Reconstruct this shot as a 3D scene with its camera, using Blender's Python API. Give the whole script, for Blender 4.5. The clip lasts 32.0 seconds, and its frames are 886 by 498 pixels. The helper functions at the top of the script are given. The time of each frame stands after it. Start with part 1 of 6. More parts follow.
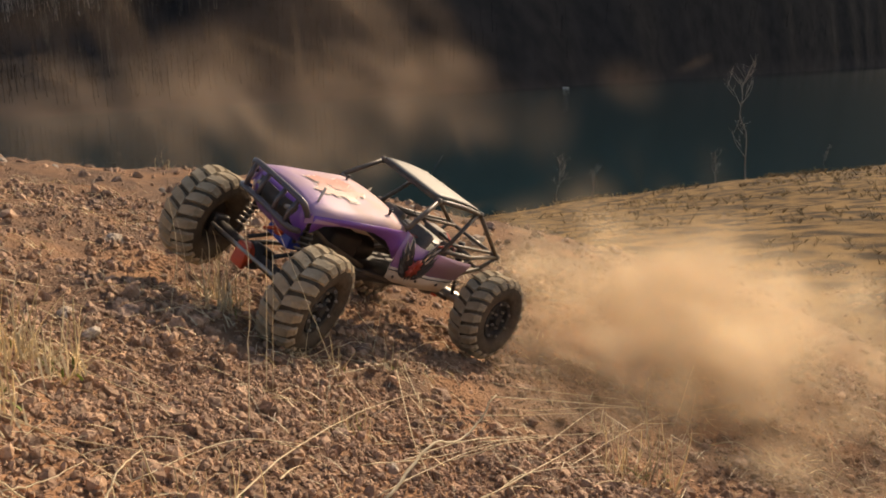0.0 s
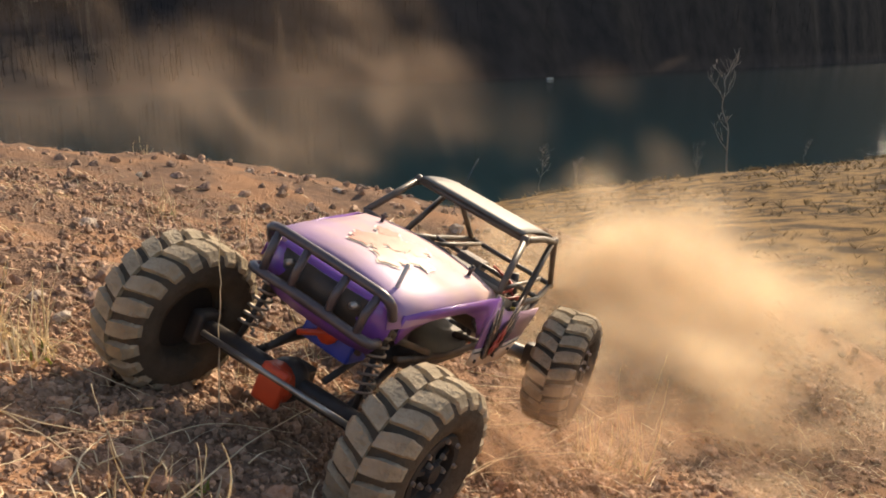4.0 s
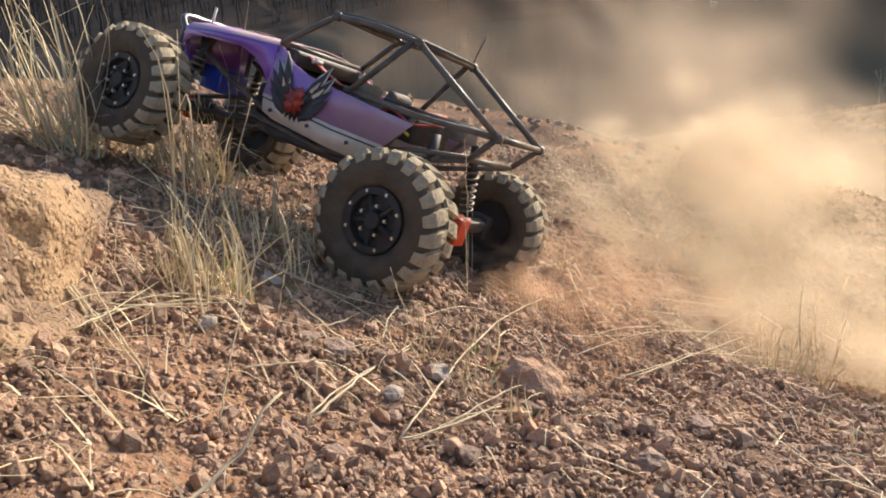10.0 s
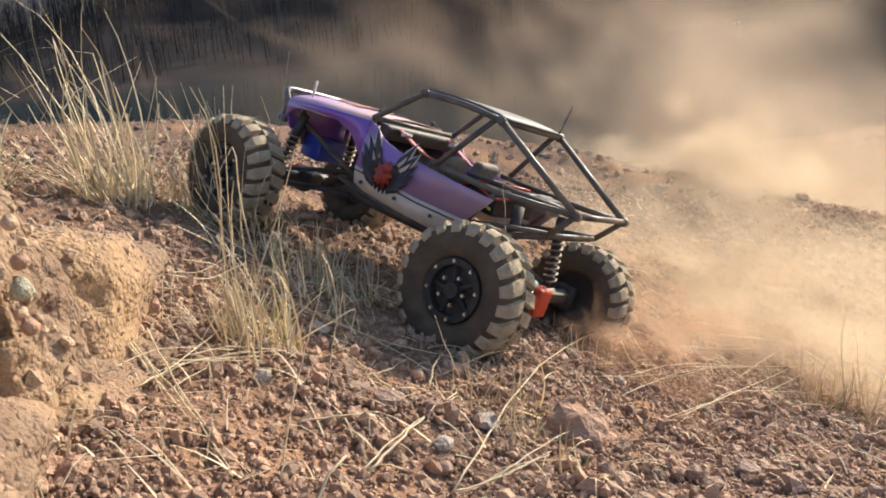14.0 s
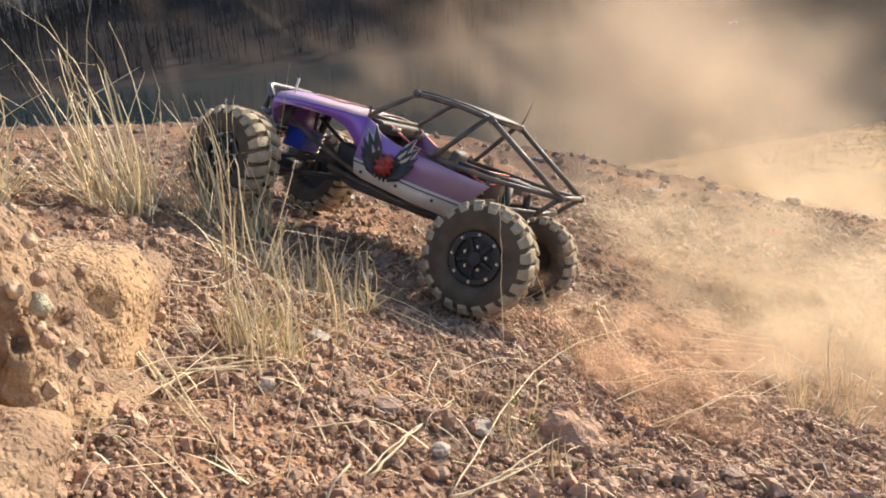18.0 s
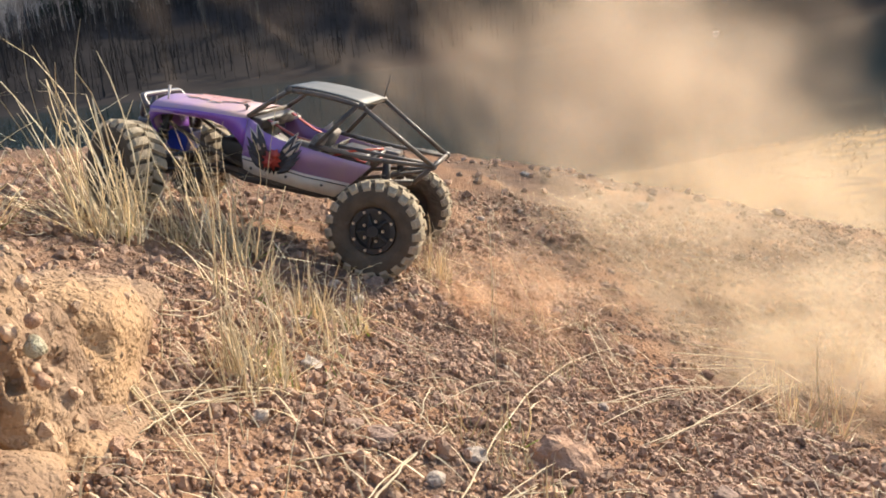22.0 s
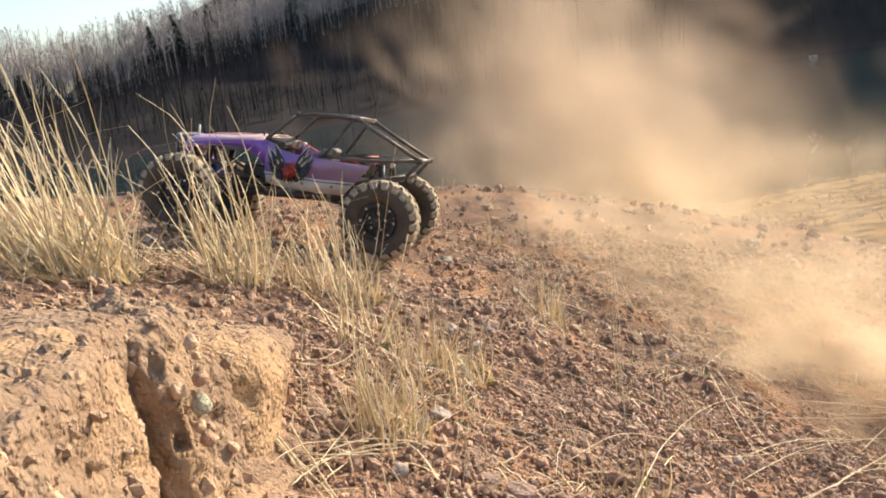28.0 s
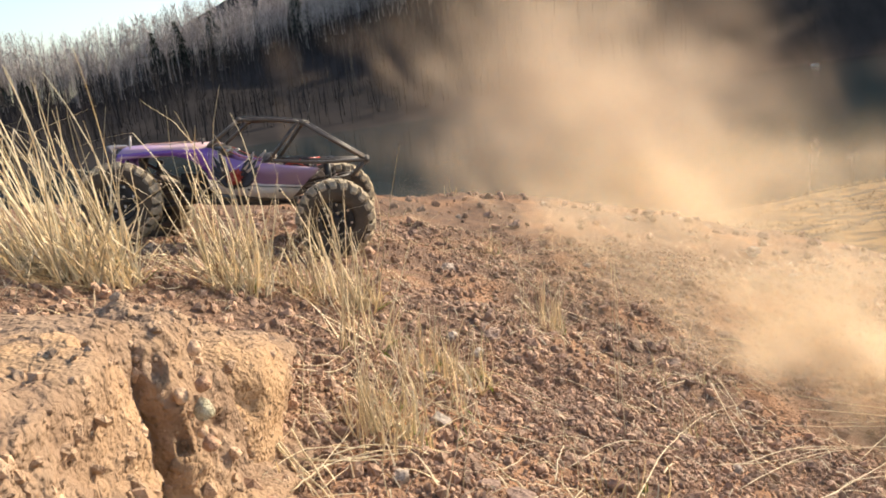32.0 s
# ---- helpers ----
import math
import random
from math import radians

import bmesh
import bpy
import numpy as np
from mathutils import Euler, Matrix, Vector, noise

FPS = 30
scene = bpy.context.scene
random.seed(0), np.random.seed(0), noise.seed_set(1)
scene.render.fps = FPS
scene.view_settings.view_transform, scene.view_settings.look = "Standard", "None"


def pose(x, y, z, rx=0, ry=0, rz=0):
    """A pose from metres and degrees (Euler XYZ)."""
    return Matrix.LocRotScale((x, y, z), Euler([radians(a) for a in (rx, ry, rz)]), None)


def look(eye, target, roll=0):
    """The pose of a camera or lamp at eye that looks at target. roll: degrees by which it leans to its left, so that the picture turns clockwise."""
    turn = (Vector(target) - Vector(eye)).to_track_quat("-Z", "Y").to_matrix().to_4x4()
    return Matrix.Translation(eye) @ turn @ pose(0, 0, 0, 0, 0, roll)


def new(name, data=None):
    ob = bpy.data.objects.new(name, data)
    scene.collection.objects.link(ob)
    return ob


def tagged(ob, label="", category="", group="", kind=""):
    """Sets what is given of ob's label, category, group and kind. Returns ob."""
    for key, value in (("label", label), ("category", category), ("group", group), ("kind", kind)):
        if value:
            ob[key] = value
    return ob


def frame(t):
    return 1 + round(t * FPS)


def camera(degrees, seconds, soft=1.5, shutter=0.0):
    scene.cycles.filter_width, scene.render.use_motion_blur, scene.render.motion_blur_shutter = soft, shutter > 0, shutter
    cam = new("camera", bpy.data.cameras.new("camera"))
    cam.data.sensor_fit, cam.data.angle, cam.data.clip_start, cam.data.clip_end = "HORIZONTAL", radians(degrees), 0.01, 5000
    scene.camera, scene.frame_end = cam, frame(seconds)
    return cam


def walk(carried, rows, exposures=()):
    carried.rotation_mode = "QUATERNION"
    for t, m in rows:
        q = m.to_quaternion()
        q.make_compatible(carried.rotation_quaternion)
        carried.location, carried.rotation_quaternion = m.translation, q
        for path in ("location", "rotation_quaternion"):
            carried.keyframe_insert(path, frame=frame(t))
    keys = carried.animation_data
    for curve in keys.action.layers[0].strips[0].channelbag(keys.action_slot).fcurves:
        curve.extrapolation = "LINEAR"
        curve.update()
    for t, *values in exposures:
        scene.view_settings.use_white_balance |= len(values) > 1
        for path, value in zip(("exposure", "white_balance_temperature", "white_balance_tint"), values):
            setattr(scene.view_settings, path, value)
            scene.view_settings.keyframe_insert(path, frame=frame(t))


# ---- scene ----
cam = camera(58.69, 32.0, soft=1.9)
walk(cam, [
    (0, pose(0.1411, 0.1391, 0.5114, 76.248, 0.414, -16.878)),
    (0.5, pose(0.1403, 0.1400, 0.5119, 76.232, 0.255, -16.758)),
    (1, pose(0.1395, 0.1417, 0.5133, 76.238, 0.052, -16.617)),
    (1.5, pose(0.1405, 0.1426, 0.5134, 76.133, -0.024, -16.777)),
    (2, pose(0.1425, 0.1431, 0.5132, 75.964, 0.006, -17.007)),
    (2.5, pose(0.1431, 0.1410, 0.5130, 75.889, -0.034, -17.278)),
    (4.5, pose(0.1505, 0.1295, 0.5092, 75.138, -0.539, -18.227)),
    (5, pose(0.1511, 0.1225, 0.5076, 74.684, -0.515, -18.478)),
    (5.5, pose(0.1482, 0.1109, 0.5056, 74.199, -0.772, -18.413)),
    (6, pose(0.1459, 0.0985, 0.5051, 73.681, -0.859, -17.925)),
    (6.5, pose(0.1361, 0.0830, 0.5040, 72.935, -1.153, -17.283)),
    (7, pose(0.1305, 0.0686, 0.5044, 72.207, -1.405, -16.592)),
    (7.5, pose(0.1213, 0.0537, 0.5039, 71.584, -1.074, -15.461)),
    (8, pose(0.1088, 0.0416, 0.5051, 71.180, -0.447, -13.927)),
    (8.5, pose(0.0935, 0.0327, 0.5078, 70.620, 0.235, -12.571)),
    (9, pose(0.0767, 0.0270, 0.5130, 70.551, 0.979, -10.921)),
    (9.5, pose(0.0618, 0.0222, 0.5209, 70.760, 1.634, -9.211)),
    (10, pose(0.0509, 0.0193, 0.5294, 70.936, 2.099, -7.492)),
    (10.5, pose(0.0419, 0.0148, 0.5405, 71.414, 2.535, -6.046)),
    (11, pose(0.0338, 0.0143, 0.5500, 71.960, 2.931, -5.021)),
    (11.5, pose(0.0273, 0.0149, 0.5551, 72.536, 3.419, -4.389)),
    (12, pose(0.0241, 0.0165, 0.5575, 73.192, 3.594, -3.885)),
    (12.5, pose(0.0243, 0.0181, 0.5586, 73.575, 3.766, -3.794)),
    (13, pose(0.0273, 0.0183, 0.5576, 73.607, 4.130, -4.187)),
    (13.5, pose(0.0322, 0.0176, 0.5553, 73.363, 4.219, -4.846)),
    (14, pose(0.0384, 0.0124, 0.5524, 72.932, 3.779, -5.880)),
    (14.5, pose(0.0457, 0.0081, 0.5479, 72.542, 3.662, -6.471)),
    (16.5, pose(0.0473, -0.0085, 0.5572, 72.258, 3.223, -7.123)),
    (17, pose(0.0430, -0.0087, 0.5631, 72.206, 3.429, -6.878)),
    (17.5, pose(0.0397, -0.0099, 0.5655, 72.618, 3.700, -6.360)),
    (18, pose(0.0358, -0.0061, 0.5698, 72.832, 3.517, -6.173)),
    (18.5, pose(0.0347, -0.0045, 0.5725, 73.004, 3.532, -6.416)),
    (19, pose(0.0362, -0.0041, 0.5747, 73.096, 3.396, -6.797)),
    (19.5, pose(0.0403, -0.0042, 0.5746, 73.148, 3.262, -7.207)),
    (20, pose(0.0436, -0.0056, 0.5755, 72.912, 3.036, -7.909)),
    (20.5, pose(0.0450, -0.0094, 0.5759, 73.228, 3.302, -8.014)),
    (21, pose(0.0419, -0.0071, 0.5799, 73.266, 3.368, -7.873)),
    (21.5, pose(0.0388, -0.0079, 0.5830, 73.355, 3.875, -7.658)),
    (22, pose(0.0349, -0.0068, 0.5835, 73.641, 4.227, -7.223)),
    (22.5, pose(0.0332, -0.0070, 0.5845, 73.762, 4.384, -6.624)),
    (23, pose(0.0312, -0.0071, 0.5855, 73.964, 4.509, -6.172)),
    (23.5, pose(0.0274, -0.0069, 0.5872, 74.218, 4.728, -5.601)),
    (24, pose(0.0221, -0.0045, 0.5892, 74.393, 5.174, -4.932)),
    (24.5, pose(0.0163, -0.0033, 0.5908, 74.710, 5.577, -4.403)),
    (25, pose(0.0109, -0.0028, 0.5926, 75.098, 5.798, -3.612)),
    (25.5, pose(0.0067, -0.0016, 0.5946, 75.689, 5.629, -2.769)),
    (27.5, pose(-0.0009, 0.0020, 0.5998, 76.447, 5.926, -1.304)),
    (28, pose(-0.0015, 0.0024, 0.6009, 76.612, 6.198, -1.130)),
    (28.5, pose(-0.0010, 0.0021, 0.6011, 76.685, 6.391, -1.082)),
    (29, pose(-0.0006, 0.0008, 0.6002, 76.682, 6.414, -1.064)),
    (29.5, pose(-0.0008, 0.0009, 0.5998, 76.729, 6.304, -0.993)),
    (30, pose(0.0000, 0.0000, 0.6000, 76.790, 6.037, -1.036)),
    (30.5, pose(0.0007, -0.0008, 0.6001, 76.904, 5.791, -1.081)),
    (31, pose(0.0009, -0.0020, 0.6007, 76.972, 5.717, -1.087)),
    (31.5, pose(0.0004, -0.0025, 0.6016, 77.049, 5.890, -1.054)),
    (32, pose(-0.0010, -0.0025, 0.6026, 77.118, 6.015, -0.970)),
], exposures=[(0, 0.02, 7800, 14), (1, 0.32, 7500, 13), (5, 0.4, 7300, 12), (7, 0.4, 6750, 10), (8.5, 0.52, 6500, 9), (10, 0.5, 6200, 8), (14, 0.55, 6100, 8), (17, 0.68, 6200, 8), (24, 0.73, 6350, 8), (32, 0.68, 6650, 9)])

# ---- light ----
SUN_AZ, SUN_EL = radians(42.0), radians(29.0)
world = bpy.data.worlds.new("world")
scene.world = world
world.use_nodes = True
wn = world.node_tree
sky = wn.nodes.new("ShaderNodeTexSky")
sky.sky_type, sky.sun_disc = "NISHITA", False
sky.sun_elevation, sky.sun_rotation = SUN_EL, radians(90.0) - SUN_AZ
sky.air_density, sky.dust_density = 1.0, 1.6
wn.links.new(sky.outputs[0], wn.nodes["Background"].inputs[0])
wn.nodes["Background"].inputs[1].default_value = 0.15

sun_data = bpy.data.lights.new("sun", "SUN")
sun_data.energy, sun_data.angle, sun_data.color = 5.0, radians(0.6), (1.0, 0.86, 0.68)
sun = new("sun", sun_data)
sun_way = Vector((math.cos(SUN_AZ) * math.cos(SUN_EL), math.sin(SUN_AZ) * math.cos(SUN_EL), math.sin(SUN_EL)))
sun.matrix_world = look(sun_way * 50, (0, 0, 0))
scene.cycles.transparent_max_bounces = 128


# ---- materials ----
def material(name, colour, rough=0.8, metal=0.0, second=None, scale=20.0, bump=0.0, bump_scale=None, spread=0.5,
             coat=0.0, random_value=0.0, island=0.0, third=None, sheen=0.0):
    """Two or three colours mixed by noise at two scales, with bump; varied from object to object or piece to piece."""
    m = bpy.data.materials.new(name)
    m.use_nodes = True
    nt = m.node_tree
    b = nt.nodes["Principled BSDF"]
    b.inputs["Roughness"].default_value, b.inputs["Metallic"].default_value = rough, metal
    b.inputs["Coat Weight"].default_value = coat
    b.inputs["Specular IOR Level"].default_value = 0.04 if rough > 0.88 else 0.5
    b.inputs["Coat Roughness"].default_value = 0.12
    co = nt.nodes.new("ShaderNodeTexCoord")
    n1 = nt.nodes.new("ShaderNodeTexNoise")
    n1.inputs["Scale"].default_value, n1.inputs["Detail"].default_value = scale, 5.0
    nt.links.new(co.outputs["Object"], n1.inputs["Vector"])
    ramp = nt.nodes.new("ShaderNodeValToRGB")
    ramp.color_ramp.elements[0].position, ramp.color_ramp.elements[1].position = 0.5 - spread / 2, 0.5 + spread / 2
    second = second or tuple(c * 0.7 for c in colour)
    ramp.color_ramp.elements[0].color, ramp.color_ramp.elements[1].color = (*second, 1), (*colour, 1)
    nt.links.new(n1.outputs["Fac"], ramp.inputs["Fac"])
    out = ramp.outputs["Color"]
    if third:
        n2 = nt.nodes.new("ShaderNodeTexNoise")
        n2.inputs["Scale"].default_value, n2.inputs["Detail"].default_value = scale * 0.13, 3.0
        nt.links.new(co.outputs["Object"], n2.inputs["Vector"])
        r2 = nt.nodes.new("ShaderNodeMapRange")
        r2.inputs["From Min"].default_value, r2.inputs["From Max"].default_value = 0.46, 0.64
        nt.links.new(n2.outputs["Fac"], r2.inputs["Value"])
        mix = nt.nodes.new("ShaderNodeMix")
        mix.data_type = "RGBA"
        nt.links.new(r2.outputs["Result"], mix.inputs["Factor"])
        nt.links.new(out, mix.inputs["A"])
        mix.inputs["B"].default_value = (*third, 1)
        out = mix.outputs["Result"]
    if random_value or island:
        src = nt.nodes.new("ShaderNodeNewGeometry" if island else "ShaderNodeObjectInfo")
        rnd = src.outputs["Random Per Island" if island else "Random"]
        amount = island or random_value
        rr = nt.nodes.new("ShaderNodeMapRange")
        rr.inputs["To Min"].default_value, rr.inputs["To Max"].default_value = 1.0 - amount, 1.0 + amount
        nt.links.new(rnd, rr.inputs["Value"])
        hsv = nt.nodes.new("ShaderNodeHueSaturation")
        nt.links.new(rr.outputs["Result"], hsv.inputs["Value"])
        nt.links.new(out, hsv.inputs["Color"])
        out = hsv.outputs["Color"]
    nt.links.new(out, b.inputs["Base Color"])
    if bump:
        n3 = nt.nodes.new("ShaderNodeTexNoise")
        n3.inputs["Scale"].default_value, n3.inputs["Detail"].default_value = bump_scale or scale * 3, 6.0
        nt.links.new(co.outputs["Object"], n3.inputs["Vector"])
        bp = nt.nodes.new("ShaderNodeBump")
        bp.inputs["Strength"].default_value, bp.inputs["Distance"].default_value = bump, 0.01
        nt.links.new(n3.outputs["Fac"], bp.inputs["Height"])
        nt.links.new(bp.outputs["Normal"], b.inputs["Normal"])
    return m


M_STONE = material("gravel_stone", (0.45, 0.285, 0.18), 0.8, second=(0.27, 0.163, 0.105), scale=60, bump=0.5, bump_scale=220, island=0.42)


def ground_material():
    """Bare reddish soil round the outcrop that gives way to dry grassland farther out."""
    m = material("ground_soil", (0.28, 0.175, 0.115), 0.95, second=(0.14, 0.095, 0.072), scale=38, bump=0.9, bump_scale=160, third=(0.34, 0.195, 0.115))
    nt = m.node_tree
    b = nt.nodes["Principled BSDF"]
    near = b.inputs["Base Color"].links[0].from_socket
    co = nt.nodes.new("ShaderNodeTexCoord")
    flat = nt.nodes.new("ShaderNodeVectorMath")
    flat.operation = "MULTIPLY_ADD"
    flat.inputs[1].default_value, flat.inputs[2].default_value = (1, 1, 0), (-0.4, -1.3, 0)
    nt.links.new(co.outputs["Object"], flat.inputs[0])
    far = nt.nodes.new("ShaderNodeVectorMath")
    far.operation = "LENGTH"
    nt.links.new(flat.outputs[0], far.inputs[0])
    n = nt.nodes.new("ShaderNodeTexNoise")
    n.inputs["Scale"].default_value, n.inputs["Detail"].default_value = 1.6, 6
    nt.links.new(co.outputs["Object"], n.inputs["Vector"])
    add = nt.nodes.new("ShaderNodeMath")
    add.operation = "MULTIPLY_ADD"
    add.inputs[1].default_value = 3.0
    nt.links.new(n.outputs["Fac"], add.inputs[0])
    nt.links.new(far.outputs["Value"], add.inputs[2])
    mask = nt.nodes.new("ShaderNodeMapRange")
    mask.inputs["From Min"].default_value, mask.inputs["From Max"].default_value = 4.6, 5.6
    nt.links.new(add.outputs[0], mask.inputs["Value"])
    g = nt.nodes.new("ShaderNodeTexNoise")
    g.inputs["Scale"].default_value, g.inputs["Detail"].default_value = 2.2, 7
    nt.links.new(co.outputs["Object"], g.inputs["Vector"])
    ramp = nt.nodes.new("ShaderNodeValToRGB")
    ramp.color_ramp.elements[0].position, ramp.color_ramp.elements[1].position = 0.4, 0.6
    ramp.color_ramp.elements[0].color, ramp.color_ramp.elements[1].color = (0.045, 0.032, 0.022, 1), (0.24, 0.15, 0.066, 1)
    nt.links.new(g.outputs["Fac"], ramp.inputs["Fac"])
    mix = nt.nodes.new("ShaderNodeMix")
    mix.data_type = "RGBA"
    nt.links.new(mask.outputs["Result"], mix.inputs["Factor"])
    nt.links.new(near, mix.inputs["A"])
    nt.links.new(ramp.outputs["Color"], mix.inputs["B"])
    nt.links.new(mix.outputs["Result"], b.inputs["Base Color"])
    return m


def settle_dust(m, colour, start, end, scale=30.0, gloss=0.75):
    """A coat of settled dust that thickens along the car, from start to end, in uneven patches and smears."""
    nt = m.node_tree
    b = nt.nodes["Principled BSDF"]
    paint = b.inputs["Base Color"].links[0].from_socket
    co = nt.nodes.new("ShaderNodeTexCoord")
    axes = nt.nodes.new("ShaderNodeSeparateXYZ")
    nt.links.new(co.outputs["Object"], axes.inputs[0])
    along = nt.nodes.new("ShaderNodeMapRange")
    along.inputs["From Min"].default_value, along.inputs["From Max"].default_value = start, end
    nt.links.new(axes.outputs["X"], along.inputs["Value"])
    n = nt.nodes.new("ShaderNodeTexNoise")
    n.inputs["Scale"].default_value, n.inputs["Detail"].default_value = scale, 6.0
    nt.links.new(co.outputs["Object"], n.inputs["Vector"])
    amount = nt.nodes.new("ShaderNodeMath")
    amount.operation = "MULTIPLY_ADD"
    amount.inputs[1].default_value = 0.75
    nt.links.new(along.outputs["Result"], amount.inputs[0])
    patch = nt.nodes.new("ShaderNodeMapRange")
    patch.inputs["From Min"].default_value, patch.inputs["From Max"].default_value = 0.35, 0.75
    patch.inputs["To Min"].default_value, patch.inputs["To Max"].default_value = -0.1, 0.35
    nt.links.new(n.outputs["Fac"], patch.inputs["Value"])
    nt.links.new(patch.outputs["Result"], amount.inputs[2])
    amount.use_clamp = True
    mix = nt.nodes.new("ShaderNodeMix")
    mix.data_type = "RGBA"
    nt.links.new(amount.outputs[0], mix.inputs["Factor"])
    nt.links.new(paint, mix.inputs["A"])
    mix.inputs["B"].default_value = (*colour, 1)
    nt.links.new(mix.outputs["Result"], b.inputs["Base Color"])
    rough = nt.nodes.new("ShaderNodeMapRange")
    rough.inputs["To Min"].default_value, rough.inputs["To Max"].default_value = b.inputs["Roughness"].default_value, gloss
    nt.links.new(amount.outputs[0], rough.inputs["Value"])
    nt.links.new(rough.outputs["Result"], b.inputs["Roughness"])
    return m


M_GROUND = ground_material()
M_STONE_ONE = material("single_stone", (0.35, 0.23, 0.165), 0.85, second=(0.2, 0.13, 0.095), scale=50, bump=0.6, bump_scale=180, random_value=0.3)
M_STONE_PALE = material("pale_stone", (0.5, 0.42, 0.33), 0.8, second=(0.3, 0.23, 0.18), scale=50, bump=0.5, bump_scale=180)
M_STONE_RED = material("orange_stone", (0.5, 0.33, 0.23), 0.9, second=(0.34, 0.2, 0.13), scale=40, bump=0.8, bump_scale=150)


def rock_material():
    """Conglomerate: sandy matrix set with small pebbles of mixed colour, pitted."""
    m = material("conglomerate", (0.35, 0.245, 0.165), 0.93, second=(0.22, 0.145, 0.098), scale=30, third=(0.42, 0.275, 0.16))
    nt = m.node_tree
    b = nt.nodes["Principled BSDF"]
    co = nt.nodes.new("ShaderNodeTexCoord")
    base = b.inputs["Base Color"].links[0].from_socket
    last, height_in = base, None
    for scale, amount, deep in ((95, 0.22, 0.0025), (240, 0.2, 0.0015)):
        v = nt.nodes.new("ShaderNodeTexVoronoi")
        v.inputs["Scale"].default_value = scale
        nt.links.new(co.outputs["Object"], v.inputs["Vector"])
        dome = nt.nodes.new("ShaderNodeMapRange")
        dome.inputs["From Min"].default_value, dome.inputs["From Max"].default_value = 0.5, 0.15
        nt.links.new(v.outputs["Distance"], dome.inputs["Value"])
        hue = nt.nodes.new("ShaderNodeSeparateColor")
        nt.links.new(v.outputs["Color"], hue.inputs["Color"])
        lift = nt.nodes.new("ShaderNodeMapRange")
        lift.inputs["To Min"].default_value, lift.inputs["To Max"].default_value = 1 - amount, 1 + amount
        nt.links.new(hue.outputs["Red"], lift.inputs["Value"])
        shade = nt.nodes.new("ShaderNodeHueSaturation")
        nt.links.new(lift.outputs["Result"], shade.inputs["Value"])
        nt.links.new(dome.outputs["Result"], shade.inputs["Fac"])
        nt.links.new(last, shade.inputs["Color"])
        last = shade.outputs["Color"]
        bp = nt.nodes.new("ShaderNodeBump")
        bp.inputs["Strength"].default_value, bp.inputs["Distance"].default_value = 0.7, deep
        nt.links.new(dome.outputs["Result"], bp.inputs["Height"])
        if height_in:
            nt.links.new(height_in, bp.inputs["Normal"])
        height_in = bp.outputs["Normal"]
    n = nt.nodes.new("ShaderNodeTexNoise")
    n.inputs["Scale"].default_value, n.inputs["Detail"].default_value = 320, 4
    nt.links.new(co.outputs["Object"], n.inputs["Vector"])
    bp = nt.nodes.new("ShaderNodeBump")
    bp.inputs["Strength"].default_value, bp.inputs["Distance"].default_value = 0.6, 0.004
    nt.links.new(n.outputs["Fac"], bp.inputs["Height"])
    nt.links.new(height_in, bp.inputs["Normal"])
    nt.links.new(bp.outputs["Normal"], b.inputs["Normal"])
    nt.links.new(last, b.inputs["Base Color"])
    return m


M_ROCK = rock_material()
M_PEBBLE = material("set_pebble", (0.47, 0.335, 0.225), 0.9, second=(0.33, 0.225, 0.15), scale=70, bump=0.5, bump_scale=260, island=0.38)
M_LICHEN = material("lichen", (0.5, 0.48, 0.36), 0.9, second=(0.38, 0.31, 0.2), scale=120, bump=0.6)
M_STRAW = material("straw", (0.84, 0.74, 0.53), 0.6, second=(0.64, 0.53, 0.34), scale=30, island=0.35)
M_GREEN = material("green_blade", (0.3, 0.36, 0.08), 0.6, second=(0.17, 0.24, 0.05), scale=30, island=0.35)


def let_light_through(m, share):
    """Thin dry leaves: part of the light passes through them."""
    nt = m.node_tree
    b = nt.nodes["Principled BSDF"]
    tra = nt.nodes.new("ShaderNodeBsdfTranslucent")
    nt.links.new(b.inputs["Base Color"].links[0].from_socket, tra.inputs["Color"])
    mix = nt.nodes.new("ShaderNodeMixShader")
    mix.inputs[0].default_value = share
    nt.links.new(b.outputs[0], mix.inputs[1])
    nt.links.new(tra.outputs[0], mix.inputs[2])
    nt.links.new(mix.outputs[0], nt.nodes["Material Output"].inputs["Surface"])


let_light_through(M_STRAW, 0.35)
let_light_through(M_GREEN, 0.4)
M_TWIG = material("twig", (0.2, 0.13, 0.08), 0.85, second=(0.1, 0.07, 0.05), scale=60)
M_PURPLE = material("purple_paint", (0.22, 0.085, 0.44), 0.3, second=(0.19, 0.07, 0.35), scale=14, coat=0.5, spread=0.7)
M_DUSTED = material("dusted_purple", (0.34, 0.2, 0.46), 0.5, second=(0.38, 0.24, 0.4), scale=18, coat=0.0, spread=0.6)
M_GUARD = material("guard_tube", (0.05, 0.042, 0.055), 0.35, second=(0.11, 0.085, 0.08), scale=50, coat=0.3)
M_SEAT = material("dusty_seat", (0.15, 0.13, 0.12), 0.7, second=(0.24, 0.19, 0.15), scale=60, bump=0.3)
M_FLANK = material("flank_purple", (0.26, 0.13, 0.42), 0.36, second=(0.3, 0.17, 0.38), scale=18, coat=0.3, spread=0.6)
settle_dust(M_DUSTED, (0.52, 0.35, 0.29), 0.23, 0.05)
settle_dust(M_FLANK, (0.42, 0.3, 0.3), 0.0, -0.16)
M_CREAM = material("cream_paint", (0.66, 0.58, 0.48), 0.5, second=(0.5, 0.4, 0.33), scale=30)
